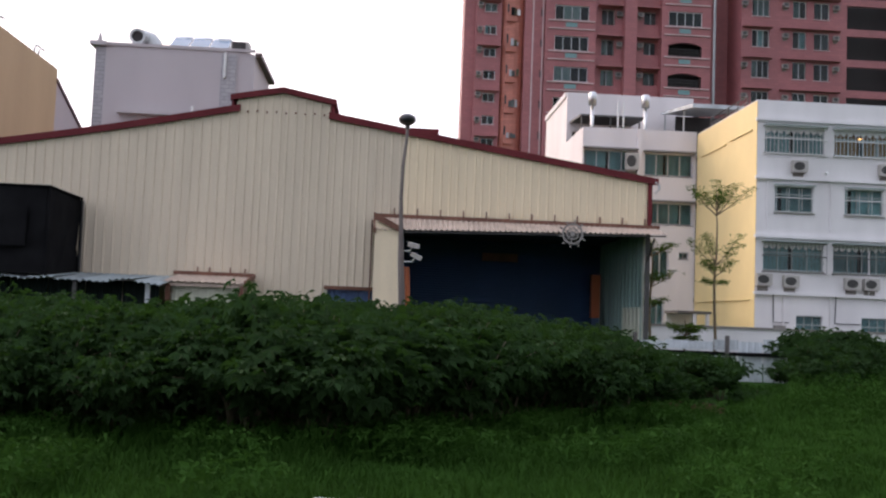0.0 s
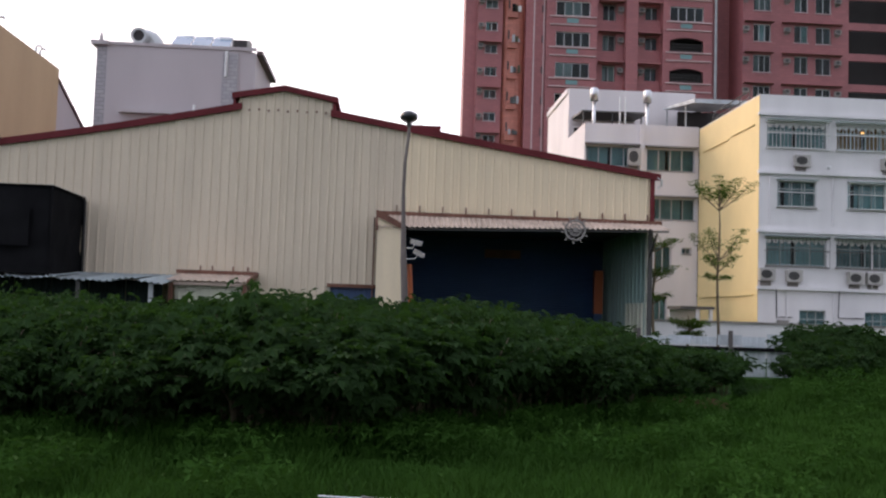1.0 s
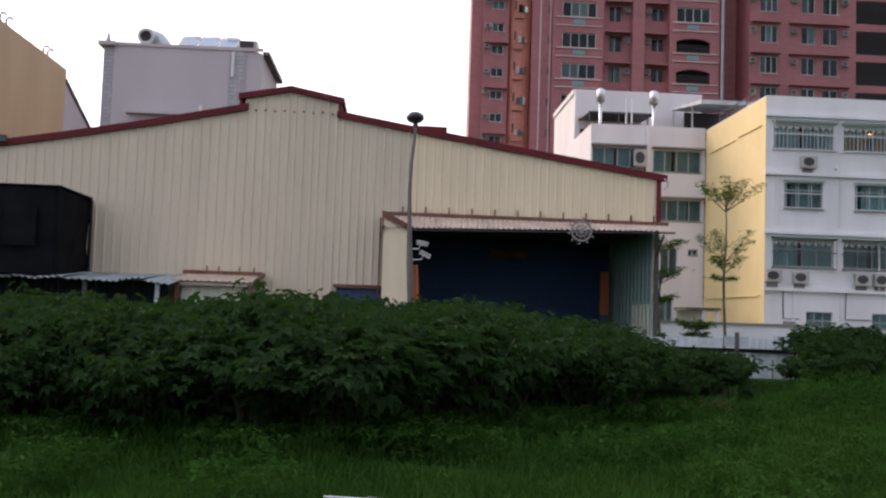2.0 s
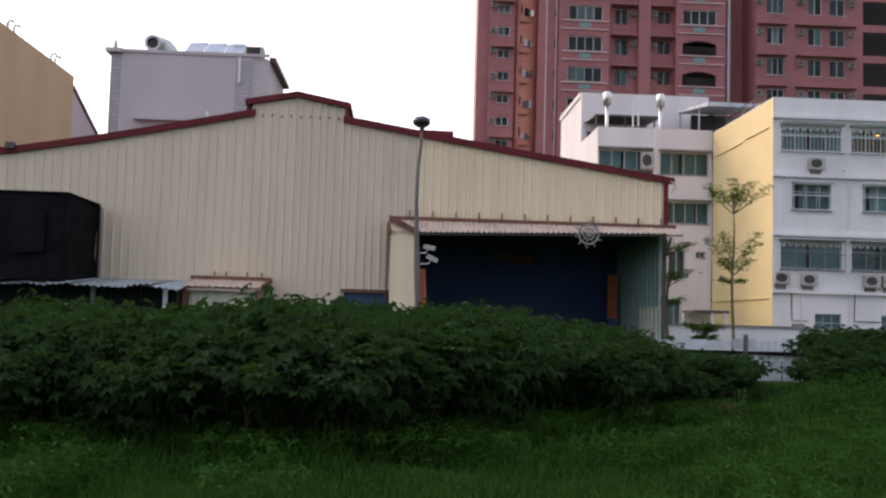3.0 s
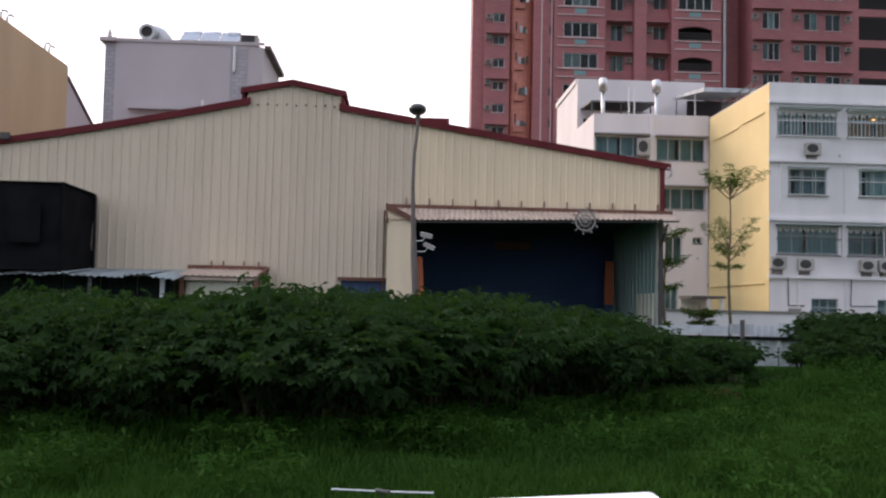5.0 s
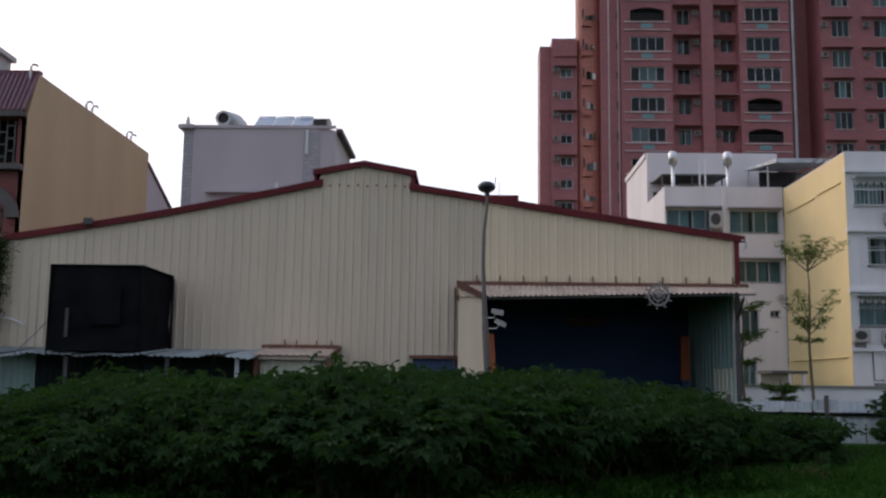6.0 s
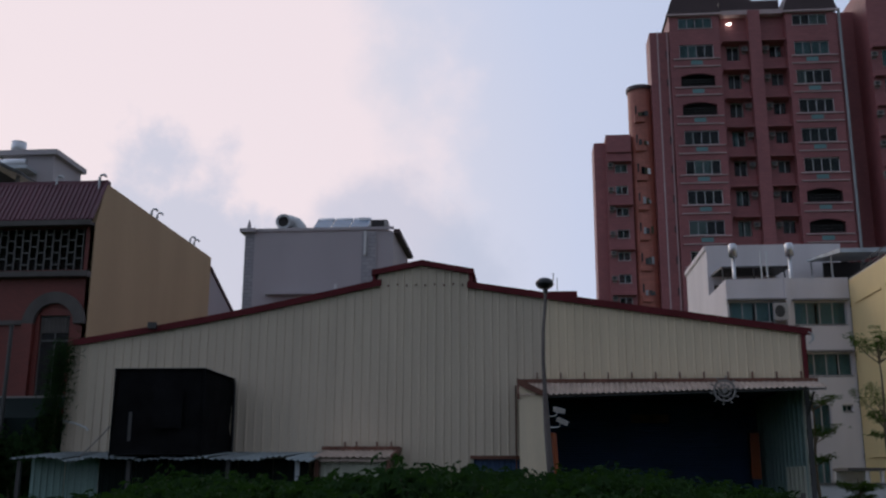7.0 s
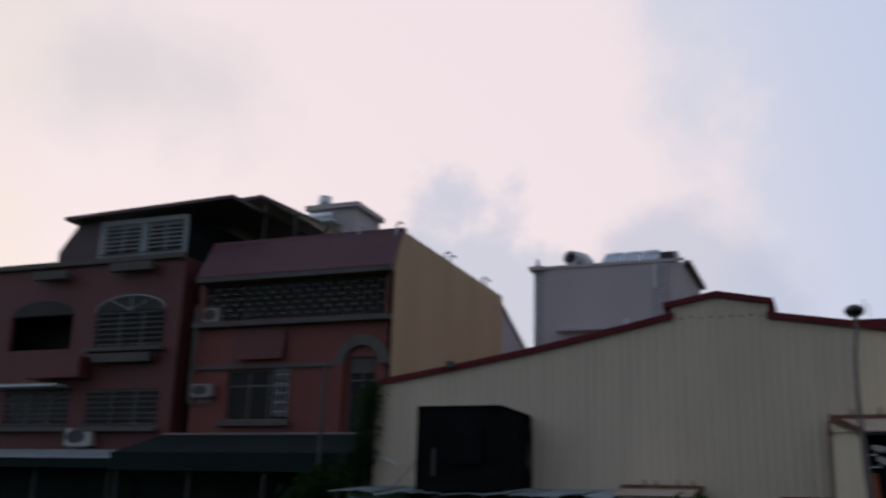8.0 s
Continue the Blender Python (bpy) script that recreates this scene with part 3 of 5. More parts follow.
# street lamp with a bent pole
SL = 31.0
lamp = thing("street_lamp", (0.63, SL, 0), "tall bent grey street lamp with a dark bowl head", "street lamp")
p = tube(bmesh.new(), [(0.64, SL, 0), (0.63, SL, 2.0), (0.55, SL, 3.2), (0.50, SL, 4.5), (0.47, SL, 5.4), (0.49, SL, 6.4), (0.57, SL, 7.2), (0.58, SL, 7.7)],
         [0.12, 0.115, 0.105, 0.075, 0.06, 0.055, 0.05, 0.045], 10)
part("pole", p, LAMPPOLE, lamp, smooth=True)
h = bmesh.new()
bmesh.ops.create_uvsphere(h, u_segments=16, v_segments=10, radius=0.29)
bmesh.ops.transform(h, matrix=Matrix.Translation((0.56, SL, 7.86)) @ Matrix.Diagonal((1, 1.2, 0.66, 1)), verts=h.verts)
part("head", h, BLACKPLASTIC, lamp, "dark bowl-shaped lamp head", smooth=True)
part("collar", tube(bmesh.new(), [(0.58, SL, 7.55), (0.58, SL, 7.75)], 0.08, 8), DARKSTEEL, lamp)
part("finial", tube(bmesh.new(), [(0.83, SL, 7.95), (0.85, SL, 8.2)], 0.015, 5), DARKSTEEL, lamp)

# two floodlights on a bracket by the bay
for k, (fx, fz, lean) in enumerate(((0.98, 3.98, 12), (1.08, 3.62, 25))):
    fl = thing("floodlight", (fx, WY - 1.3, fz), "white tilted floodlight on a bracket beside the bay", "floodlight", "floodlights by the bay")
    hd = box(bmesh.new(), -0.2, 0.2, -0.12, 0.12, -0.07, 0.07)
    bmesh.ops.bevel(hd, geom=list(hd.edges), offset=0.03, segments=1)
    ho = part("housing", hd, ACWHITE, fl)
    ho.matrix_basis = SPOT[ho] = pose(fx, WY - 1.3, fz, 10, lean, 0)
    part("bracket", tube(bmesh.new(), [(fx - 0.05, WY - 1.25, fz - 0.05), (fx - 0.12, WY - 1.2, fz - 0.18), (0.62, WY - 1.05, fz - 0.18)], 0.025, 5), ALU, fl)

# lean-to sheds along the wall
shed = thing("lean_to_shed", (-11.5, 32, 0), "low lean-to shed with a battered corrugated roof", "shed")
for i in range(12):
    a = -16.35 + 0.8 * i
    dz = 0.05 * math.sin(i * 2.1)
    part("roof_sheet", wavy(bmesh.new(), a, a + 0.82, lambda x: (WY - 0.06, 2.66), lambda x, d=dz: (30.5 + 0.1 * math.sin(x * 2), 2.36 + d + 0.04 * math.sin(x * 3.1)), 0.2, 0.03), SHEDROOF, shed)
# first two sheets are wall; the near-black rest paint the shade under the roof
for i in range(8):
    a = -16.2 + 1.15 * i
    part("wall_and_shade_sheet", ribbed(bmesh.new(), a, a + 1.12, 31.6, 0, lambda x: 2.38, 0.22, 0.03), AWNINGANDSHADE if i > 1 else GREENMETAL, shed)
for x in (-16.2, -12.6, -9.4, -7.2):
    part("post", box(bmesh.new(), x - 0.06, x + 0.06, 30.75, 30.87, 0, 2.3), GALV if x > -8 else DARKSTEEL, shed)
annex = thing("annex_porch", (-5.5, 32.4, 0), "small porch with a pale roof and rusty red frame", "porch")
part("roof_sheet", wavy(bmesh.new(), -6.95, -4.4, lambda x: (WY - 0.06, 2.74), lambda x: (31.6, 2.45), 0.22, 0.025), CANOPY, annex)
part("flashing", box(bmesh.new(), -7.1, -4.4, WY - 0.12, WY - 0.05, 2.74, 2.86), RUST, annex, "rusty flashing")
part("rake", xprism(bmesh.new(), [(WY - 0.1, 2.70), (31.58, 2.40), (31.58, 2.52), (WY - 0.1, 2.84)], -4.395, -4.33), RUST, annex)
part("beam", box(bmesh.new(), -6.9, -4.42, 31.66, 31.72, 2.30, 2.39), CANOPY, annex)
for x in (-6.85, -4.55):
    part("post", box(bmesh.new(), x, x + 0.13, 31.65, 31.78, 0, 2.36), RUST, annex)
part("front_sheet", ribbed(bmesh.new(), -6.7, -4.6, 31.9, 0, lambda x: 2.3, 0.25, 0.03), PALE, annex)
for x in (-6.3, -5.9, -5.2, -4.7):
    part("stud", box(bmesh.new(), x - 0.02, x + 0.02, WY - 0.11, WY - 0.05, 2.86, 3.02), RUST, annex)

# black netted cage on the shed roof
cage = thing("net_cage", (-11.65, 32.2, 2.3), "black net-covered cage on the lean-to roof", "cage")
CX0, CX1, CY0, CY1, CZ0, CZ1 = -13.2, -10.28, 30.65, 33.85, 2.48, 5.17


def net_sheet(p, q, r, sag):
    """A slightly bulging sheet from corner p along q and r."""
    bm = bmesh.new()
    p, q, r = Vector(p), Vector(q), Vector(r)
    nrm = q.cross(r).normalized()
    rows = []
    for i in range(9):
        rows.append([bm.verts.new(p + q * (i / 8) + r * (j / 8) + nrm * (sag * (noise.noise((i * 0.9, j * 0.5, p.x)) - 0.35))) for j in range(9)])
    for a, b in zip(rows, rows[1:]):
        for j in range(8):
            bm.faces.new((a[j], a[j + 1], b[j + 1], b[j]))
    return bm


part("net", net_sheet((CX0, CY0, CZ0), (CX1 - CX0, 0, 0), (0, 0, CZ1 - CZ0), 0.12), NET, cage, smooth=True)
part("net", net_sheet((CX1, CY0, CZ0), (0, CY1 - CY0, 0), (0, 0, CZ1 - CZ0), 0.10), NET, cage, smooth=True)
part("net", net_sheet((CX0, CY1, CZ0), (0, CY0 - CY1, 0), (0, 0, CZ1 - CZ0), 0.10), NET, cage, smooth=True)
part("net", net_sheet((CX0, CY0, CZ1), (CX1 - CX0, 0, 0), (0, CY1 - CY0, 0), 0.10), NET, cage, smooth=True)
for x, y in ((CX0, CY0), (CX1, CY0), (CX0, CY1), (CX1, CY1)):
    part("post", tube(bmesh.new(), [(x, y, 2.3), (x, y, CZ1 + 0.03)], 0.035, 6), NET, cage)
part("rail", tube(bmesh.new(), [(CX0, CY0, CZ1), (CX1, CY0, CZ1), (CX1, CY1, CZ1)], 0.03, 6), NET, cage)
part("strip", box(bmesh.new(), -12.62, -12.52, CY0 - 0.12, CY0 - 0.09, 2.9, 3.8), DARKSTEEL, cage, "pale hanging strip")
part("inner_panel", box(bmesh.new(), -11.85, -10.9, CY0 - 0.11, CY0 - 0.085, 3.3, 4.55), NET, cage)
part("guy_rope", tube(bmesh.new(), [(CX0, CY0 + 0.3, 3.6), (-13.7, 31, 3.05), (-14.4, 31, 2.35)], 0.02, 5), CONCRETE, cage)
part("side_pole", tube(bmesh.new(), [(CX1 + 0.16, CY1 - 0.3, 2.3), (CX1 + 0.14, CY1 - 0.3, CZ1 - 0.1)], 0.03, 6), DARKSTEEL, cage)
notice = thing("notice_board", (-13.1, 31.5, 1.2), "small white notice board fixed to the shed front", "notice board")
part("board", box(bmesh.new(), -13.2, -12.97, 31.5, 31.53, 1.1, 1.3), WHITEFRAME, notice)
part("bracket", box(bmesh.new(), -13.12, -13.05, 31.531, 31.598, 1.15, 1.25), DARKSTEEL, notice)
pipe = thing("wall_pipe", (-16.3, WY - 0.2, 3.7), "pale bent pipe fixed to the warehouse wall", "pipe")
part("elbow", tube(bmesh.new(), [(-16.4, WY - 0.08, 3.75), (-15.9, WY - 0.15, 3.65), (-15.5, WY - 0.2, 3.5), (-15.4, WY - 0.2, 3.4)], 0.04, 6), WHITEFRAME, pipe)

# ---- white flats with a yellow side ----
FY = 50.0
flats = thing("white_apartment_building", (25, FY, 0), "white plastered four-storey flats with a yellow side wall", "apartment building")
holes_top = [(19.7, 22.9), (23.45, 26.65), (27.4, 30.6)]
holes_mid = [(20.28, 22.33), (24.05, 26.1), (27.9, 29.95)]
F_HOLES = [(a, b, 10.95, 12.2) for a, b in holes_top] + [(a, b, 7.82, 9.18) for a, b in holes_mid] + [(a, b, 4.75, 6.1) for a, b in holes_top]
F_HOLES += [(21.5, 22.9, 0.9, 2.45), (25.0, 26.4, 0.9, 2.45)]
part("wall", pierced(bmesh.new(), 19.3, 31.5, 0, 13.72, FY, FY + 0.3, F_HOLES), WHITE, flats)
part("side_wall", box(bmesh.new(), 19.3, 19.6, FY + 0.3, 59.9, 0, 13.72), WHITE, flats)
part("side_wall", box(bmesh.new(), 31.2, 31.5, FY + 0.3, 65, 0, 13.72), WHITE, flats)
part("rear_wall", box(bmesh.new(), 19.6, 31.2, 64.7, 65, 0, 13.72), WHITE, flats)
part("yellow_wall", box(bmesh.new(), 19.27, 19.297, FY + 0.02, 59.85, 1.75, 13.66), YELLOW, flats, "smooth yellow painted side wall")
part("roof", box(bmesh.new(), 19.6, 31.2, FY + 0.3, 64.7, 12.9, 13.1), CONCRETE, flats)
for z in (12.66, 9.58, 6.5, 3.54):
    part("ledge", box(bmesh.new(), 19.2, 31.5, FY - 0.22, FY - 0.002, z - 0.07, z + 0.09), WHITE, flats)
    part("floor_slab", box(bmesh.new(), 19.6, 31.2, FY + 0.3, 62, z - 0.3, z - 0.1), DARKANDSHADE, flats)
# unseen divider and the slabs above carry unlit-room darkness in their colour
part("room_shade_backing", box(bmesh.new(), 19.6, 31.2, FY + 3, FY + 3.1, 0, 12.9), DARKANDSHADE, flats)
for z, y0, y1 in ((12.22, 50.6, 54.0), (12.12, 54.6, 59.0), (3.2, 50.6, 59.0)):
    part("wall_ledge", box(bmesh.new(), 19.19, 19.268, y0, y1, z - 0.04, z + 0.04), YELLOW, flats)
SCALLOP = finish("valance", prism(bmesh.new(), [(float(u), -0.2 * math.sin(math.pi * float(u))) for u in np.linspace(1, 0, 7)], 0, 0.01), WHITEFRAME)
for a, b, lo, hi in F_HOLES:
    warm = a == 23.45 and lo > 10
    window(flats, a, b, lo, hi, FY, 4 if b - a > 3 else 3, TEALFRAME, LAMPLITCURTAIN if warm else TEALCURTAIN, transom=True)
    if b - a > 3:
        grille_cage(flats, a - 0.05, b + 0.05, lo - 0.1, hi + 0.1, FY, mat=WHITEFRAME if lo > 10 else HOUSEBAR)
        for i in range(9):
            piece("valance", SCALLOP, flats, T(a + (b - a) * i / 9, FY + 0.075, hi - 0.02) @ Matrix.Diagonal(((b - a) / 9, 1, 1, 1)))
    elif lo > 5:
        grille_cage(flats, a, b, lo, hi, FY, 0.2, 0.52)
for x, z in ((21.5, 9.93), (19.68, 3.95), (21.12, 3.9), (24.4, 3.9), (25.4, 3.9), (26.2, 9.93), (28.6, 3.9)):
    air_conditioner(flats, x, FY, z)
for x, z0, z1 in ((25.35, 3.7, 6.6), (23.3, 0.6, 3.5), (19.85, 6.9, 9.5), (23.25, 6.9, 9.6), (20.8, 1.6, 3.5)):
    p = tube(bmesh.new(), [(x, FY - 0.06, z0), (x, FY - 0.06, z1)], 0.045, 6)
    part("drain_pipe", p, WHITE, flats)
for pts in ([(20.25, 3.5), (20.28, 2.05), (21.1, 2.05)], [(23.6, 3.5), (23.55, 2.1), (24.9, 2.1)]):
    part("cable", tube(bmesh.new(), [(x, FY - 0.05, z) for x, z in pts], 0.028, 5), DARKSTEEL, flats, "thin dark wall cable")
part("wall_camera", tube(bmesh.new(), [(23.0, FY - 0.03, 9.95), (23.0, FY - 0.2, 9.98), (22.85, FY - 0.35, 9.88)], [0.05, 0.05, 0.08], 8), WHITEFRAME, flats, "small white wall camera")
part("meter_box", box(bmesh.new(), 20.3, 20.9, FY - 0.15, FY - 0.002, 0.9, 1.9), CONCRETE, flats)
part("parapet_block", box(bmesh.new(), 25.2, 31, 56, 58, 13.1, 14.9), WHITE, flats)

# ---- the set-back flats beside them ----
RY = 60.0
rear = thing("pink_white_apartment_building", (15.6, RY, 0), "pinkish white four-storey flats with a roof terrace", "apartment building")
R_HOLES = [(12.15, 15.4, 11.2, 12.45), (16.0, 19.05, 11.0, 12.4), (12.15, 15.4, 8.0, 9.3), (16.2, 19.1, 7.95, 9.3), (16.6, 17.65, 4.6, 6.3), (18.3, 18.9, 5.85, 6.25), (16.6, 17.4, 1.0, 3.2)]
part("wall", pierced(bmesh.new(), 12.05, 19.28, 0, 13.85, RY, RY + 0.3, R_HOLES), PINKWHITE, rear)
part("side_wall", box(bmesh.new(), 12.05, 12.35, RY + 0.3, 75, 0, 13.85), PINKWHITE, rear)
part("rear_wall", box(bmesh.new(), 12.35, 19.28, 74.7, 75, 0, 13.85), PINKWHITE, rear)
part("roof", box(bmesh.new(), 12.35, 19.28, RY + 0.3, 74.7, 12.7, 12.9), CONCRETE, rear)
# unseen divider and slabs, coloured as dark as unlit rooms
part("room_shade_backing", box(bmesh.new(), 12.35, 19.28, RY + 3, RY + 3.1, 0, 12.7), DARKANDSHADE, rear)
for z in (10.2, 7.2):
    part("floor_slab", box(bmesh.new(), 12.35, 19.2, RY + 0.3, RY + 3, z, z + 0.15), DARKANDSHADE, rear)
part("pilaster", box(bmesh.new(), 15.5, 15.75, RY - 0.22, RY - 0.002, 0, 13.85), PINKWHITE, rear)
for i, (a, b, lo, hi) in enumerate(R_HOLES):
    window(rear, a, b, lo, hi, RY, 4 if b - a > 2 else 2, ALU, TEALCURTAIN, deep=0.2)
    if b - a > 2:
        part("window_hood", box(bmesh.new(), a - 0.1, b + 0.1, RY - 0.4, RY - 0.002, hi + 0.02, hi + 0.12), CONCRETE, rear)
air_conditioner(rear, 15.1, RY - 0.1, 11.25, 0.8, 1.0, 0.4)
part("penthouse", pierced(bmesh.new(), 12.1, 20.9, 12.9, 17.4, 66, 66.3, [(12.5, 15.6, 13.2, 14.7)]), PINKWHITE, rear)
part("penthouse_wall", box(bmesh.new(), 12.1, 12.35, 66.3, 74.6, 12.9, 17.4), PINKWHITE, rear)
part("penthouse_roof", box(bmesh.new(), 12.0, 21.0, 66.3, 74.7, 17.1, 17.45), PINKWHITE, rear)
# inner wall coloured as the shaded inside of the penthouse
part("penthouse_wall", box(bmesh.new(), 12.4, 20.9, 70, 70.2, 12.9, 17.1), DARKANDSHADE, rear)
ter = xprism(bmesh.new(), [(62.2, 15.0), (66, 15.25), (66, 15.36), (62.2, 15.11)], 12.3, 16.6)
part("terrace_canopy", ter, DARKSTEEL, rear, "dark sheet roof over the terrace")
for x in (12.4, 14.3, 16.2):
    part("canopy_post", box(bmesh.new(), x - 0.04, x + 0.04, 62.3, 62.4, 12.9, 15.0), DARKSTEEL, rear)
can = xprism(bmesh.new(), [(58.2, 15.0), (65, 15.95), (65, 16.1), (58.2, 15.25)], 18.4, 21.6)
part("roof_canopy", can, GALV, rear, "bright metal roof canopy")
for x, y in ((18.6, 60.6), (21.4, 58.4), (18.6, 64.8), (21.4, 64.8)):
    part("canopy_post", box(bmesh.new(), x - 0.04, x + 0.04, y - 0.04, y + 0.04, 12.9, 15.0 + 0.14 * (y - 58.2)), ALU, rear)
# no wall stands here: near-black box paints the shade under the roof canopy
part("canopy_back", box(bmesh.new(), 19.3, 23.5, 64.6, 64.8, 12.9, 15.8), DARKANDSHADE, rear)
rl = bmesh.new()
for z in (14.0, 14.35):
    tube(rl, [(19.5, 52, z), (19.5, 58, z)], 0.03, 5)
for y in (52, 53.5, 55, 56.5, 58):
    tube(rl, [(19.5, y, 13.1), (19.5, y, 14.4)], 0.03, 5)
part("roof_railing", rl, DARKSTEEL, flats)
for x in (12.75, 16.15):
    ch = thing("steel_flue", (x, 60.7, 12.9), "shiny stainless steel roof flue", "flue", "roof flues")
    part("duct", tube(bmesh.new(), [(x, 60.7, 12.88), (x, 60.7, 15.4)], 0.11, 10), STEEL, ch, smooth=True)
    part("cowl", tube(bmesh.new(), [(x, 60.7, 15.4), (x, 60.7, 16.1), (x, 60.7, 16.2)], [0.26, 0.26, 0.2], 12), STEEL, ch, smooth=True)
for x in (14.4, 14.75):
    ch = thing("roof_pipe", (x, 60.7, 12.9), "thin white roof pipe", "pipe", "roof pipes")
    part("tube", tube(bmesh.new(), [(x, 60.7, 12.88), (x, 60.7, 15.7)], 0.05, 6), WHITEFRAME, ch)

# boundary wall and small shelter at their feet
bw = thing("boundary_wall", (14.4, 47, 0), "low white boundary wall with a dark coping", "wall", kind="structure")
part("wall_body", box(bmesh.new(), 9.0, 32, 47, 47.2, 0, 1.62), WHITE, bw)
part("coping", box(bmesh.new(), 9.0, 32, 46.93, 47.27, 1.62, 1.74), CONCRETE, bw)
sh = thing("roof_shelter", (17, 53, 0), "small flat concrete shelter roof on posts", "shelter")
part("roof", box(bmesh.new(), 15.85, 17.7, 52, 54.5, 2.36, 2.5), HOUSETRIM, sh)
for x in (16.8, 17.55):
    part("post", box(bmesh.new(), x - 0.08, x + 0.08, 52.1, 52.3, 0, 2.36), WHITE, sh)
part("back_wall", box(bmesh.new(), 15.9, 17.65, 54.3, 54.45, 0, 2.36), WHITE, sh)
part("door", box(bmesh.new(), 16.95, 17.4, 54.22, 54.297, 0, 1.75), DARKANDSHADE, sh, "dark green-grey door")

# ---- metal sheet fence at the lot's edge ----
fence = thing("sheet_fence", (11, 30, 0), "patched galvanised sheet-metal fence on a dark rail", "fence")
for i in range(9):
    a = 7.2 + 0.78 * i
    top = 1.16 + 0.05 * math.sin(i * 3.3) + 0.02 * i
    part("fence_sheet", ribbed(bmesh.new(), a, a + 0.76, 30.0 + 0.03 * (i % 2), 0.95 if i in (0, 1, 2, 3, 4) else 0.0, lambda x, t=top: t, 0.2, 0.025), GALV, fence)
part("rail", box(bmesh.new(), 7.2, 14.3, 29.9, 29.96, 0.78, 0.9), NET, fence, "near-black horizontal rail")
for x in (7.8, 10.68, 14.2):
    part("post", box(bmesh.new(), x - 0.06, x + 0.06, 29.83, 29.897, 0, 1.4), HOUSETRIM, fence)
for i in range(5):
    a = 7.2 + 0.78 * i
    part("fence_sheet", ribbed(bmesh.new(), a, a + 0.76, 30.08, 0.0, lambda x: 0.82, 0.2, 0.025), GALV, fence)

conduit = tube(bmesh.new(), [(-0.45, WY - 0.08, 0.3), (-0.45, WY - 0.08, 4.9)], 0.025, 5)
part("conduit", conduit, RUST, warehouse)
part("roof_bracket", box(bmesh.new(), -13.5, -13.2, WY - 0.3, WY - 0.145, 6.98, 7.2), DARKSTEEL, warehouse)
part("wall_skirt", box(bmesh.new(), -2.0, -0.33, WY - 0.07, WY - 0.05, 2.44, 2.56), RUST, warehouse, "rusty lower edge")
for i in range(9):      # screw plates under the ridge
    x = -4.9 + 0.33 * i
    part("screw_plate", box(bmesh.new(), x - 0.03, x + 0.03, WY - 0.07, WY - 0.045, 8.42 + 0.03 * (i % 2), 8.49 + 0.03 * (i % 2)), RUST, warehouse)
part("window_lamp", box(bmesh.new(), 24.2, 25.3, FY + 0.3, FY + 0.36, 11.85, 11.98), WARMGLOW, flats, "warm orange lamp glowing behind the window")

# ---- the red apartment tower ----
TY = 97.0
tower = thing("apartment_tower", (26, TY, 0), "tall red-tiled apartment tower with pale bands and dark mansard caps", "apartment tower")
FLOORS = [29.85 + 3.17 * k for k in range(-8, 6)]


def column(x0, x1, y, z_top, holes, mat=None, deep=14.0):
    """A hollow block of the tower: pierced front, sides, roof, dark inside."""
    mat = mat or TOWERTILE
    part("wall", pierced(bmesh.new(), x0, x1, 0, z_top, y, y + 0.3, holes), mat, tower)
    part("side_wall", box(bmesh.new(), x0, x0 + 0.3, y + 0.3, y + deep, 0, z_top), mat, tower)
    part("side_wall", box(bmesh.new(), x1 - 0.3, x1, y + 0.3, y + deep, 0, z_top), mat, tower)
    part("roof", box(bmesh.new(), x0 + 0.3, x1 - 0.3, y + 0.3, y + deep, z_top - 0.5, z_top - 0.3), MANSARD, tower)
    # unseen wall; its near-black colour stands for the unlit inside
    part("inner_wall", box(bmesh.new(), x0 + 0.3, x1 - 0.3, y + 2.6, y + 2.8, 0, z_top - 0.5), DARKANDSHADE, tower)


def tower_window(x0, x1, z0, z1, y, panes, frame_mat=None, deep=0.12):
    """A window of the tower, each flat with curtains of its own, drawn or half drawn."""
    dress = flat_rng.choice((CURTAIN, CURTAIN, PALECURTAIN, DARKCURTAIN, TEALCURTAIN))
    cover = flat_rng.choice(((0.0, 1.0), (0.0, 0.5), (0.5, 1.0), (0.0, 0.3), (0.25, 0.75)))
    window(tower, x0, x1, z0, z1, y, panes, frame_mat, dress, deep, cover=cover, sill_mat=BAND)


flat_rng = random.Random(11)
BANDMESH = {}


def band(x0, x1, y, z, h=0.1, out=0.14, mat=None, name="band"):
    key = (round(x1 - x0, 2), h, out, name)
    if key not in BANDMESH:
        BANDMESH[key] = finish(name, box(bmesh.new(), 0, x1 - x0, -out, 0.0, 0, h), mat or BAND)
    piece(name, BANDMESH[key], tower, T(x0, y - 0.003, z))


RAIL = {}


def loggia(x0, x1, z0, z1, y):
    """An open balcony with an arched head and a metal railing."""
    if "r" not in RAIL:
        r = bmesh.new()
        w = x1 - x0
        for z in (0.12, 0.45, 0.75):
            box(r, 0, w, 0.05, 0.1, z, z + 0.05)
        for i in range(9):
            box(r, w * i / 8 - 0.02, w * i / 8 + 0.02, 0.1, 0.13, 0, 0.8)
        a = bmesh.new()
        low = [(w / 2 + u * w / 2, -0.04 - 0.35 * u * u) for u in np.linspace(-1, 1, 11)]
        prism(a, low + [(w, 0.002), (0, 0.002)], 0, 0.25)
        RAIL["r"], RAIL["a"] = finish("balcony_railing", r, DARKSTEEL), finish("arch_head", a, TOWERTILE)
    piece("balcony_railing", RAIL["r"], tower, T(x0, y, z0))
    piece("arch_head", RAIL["a"], tower, T(x0, y + 0.02, z1))


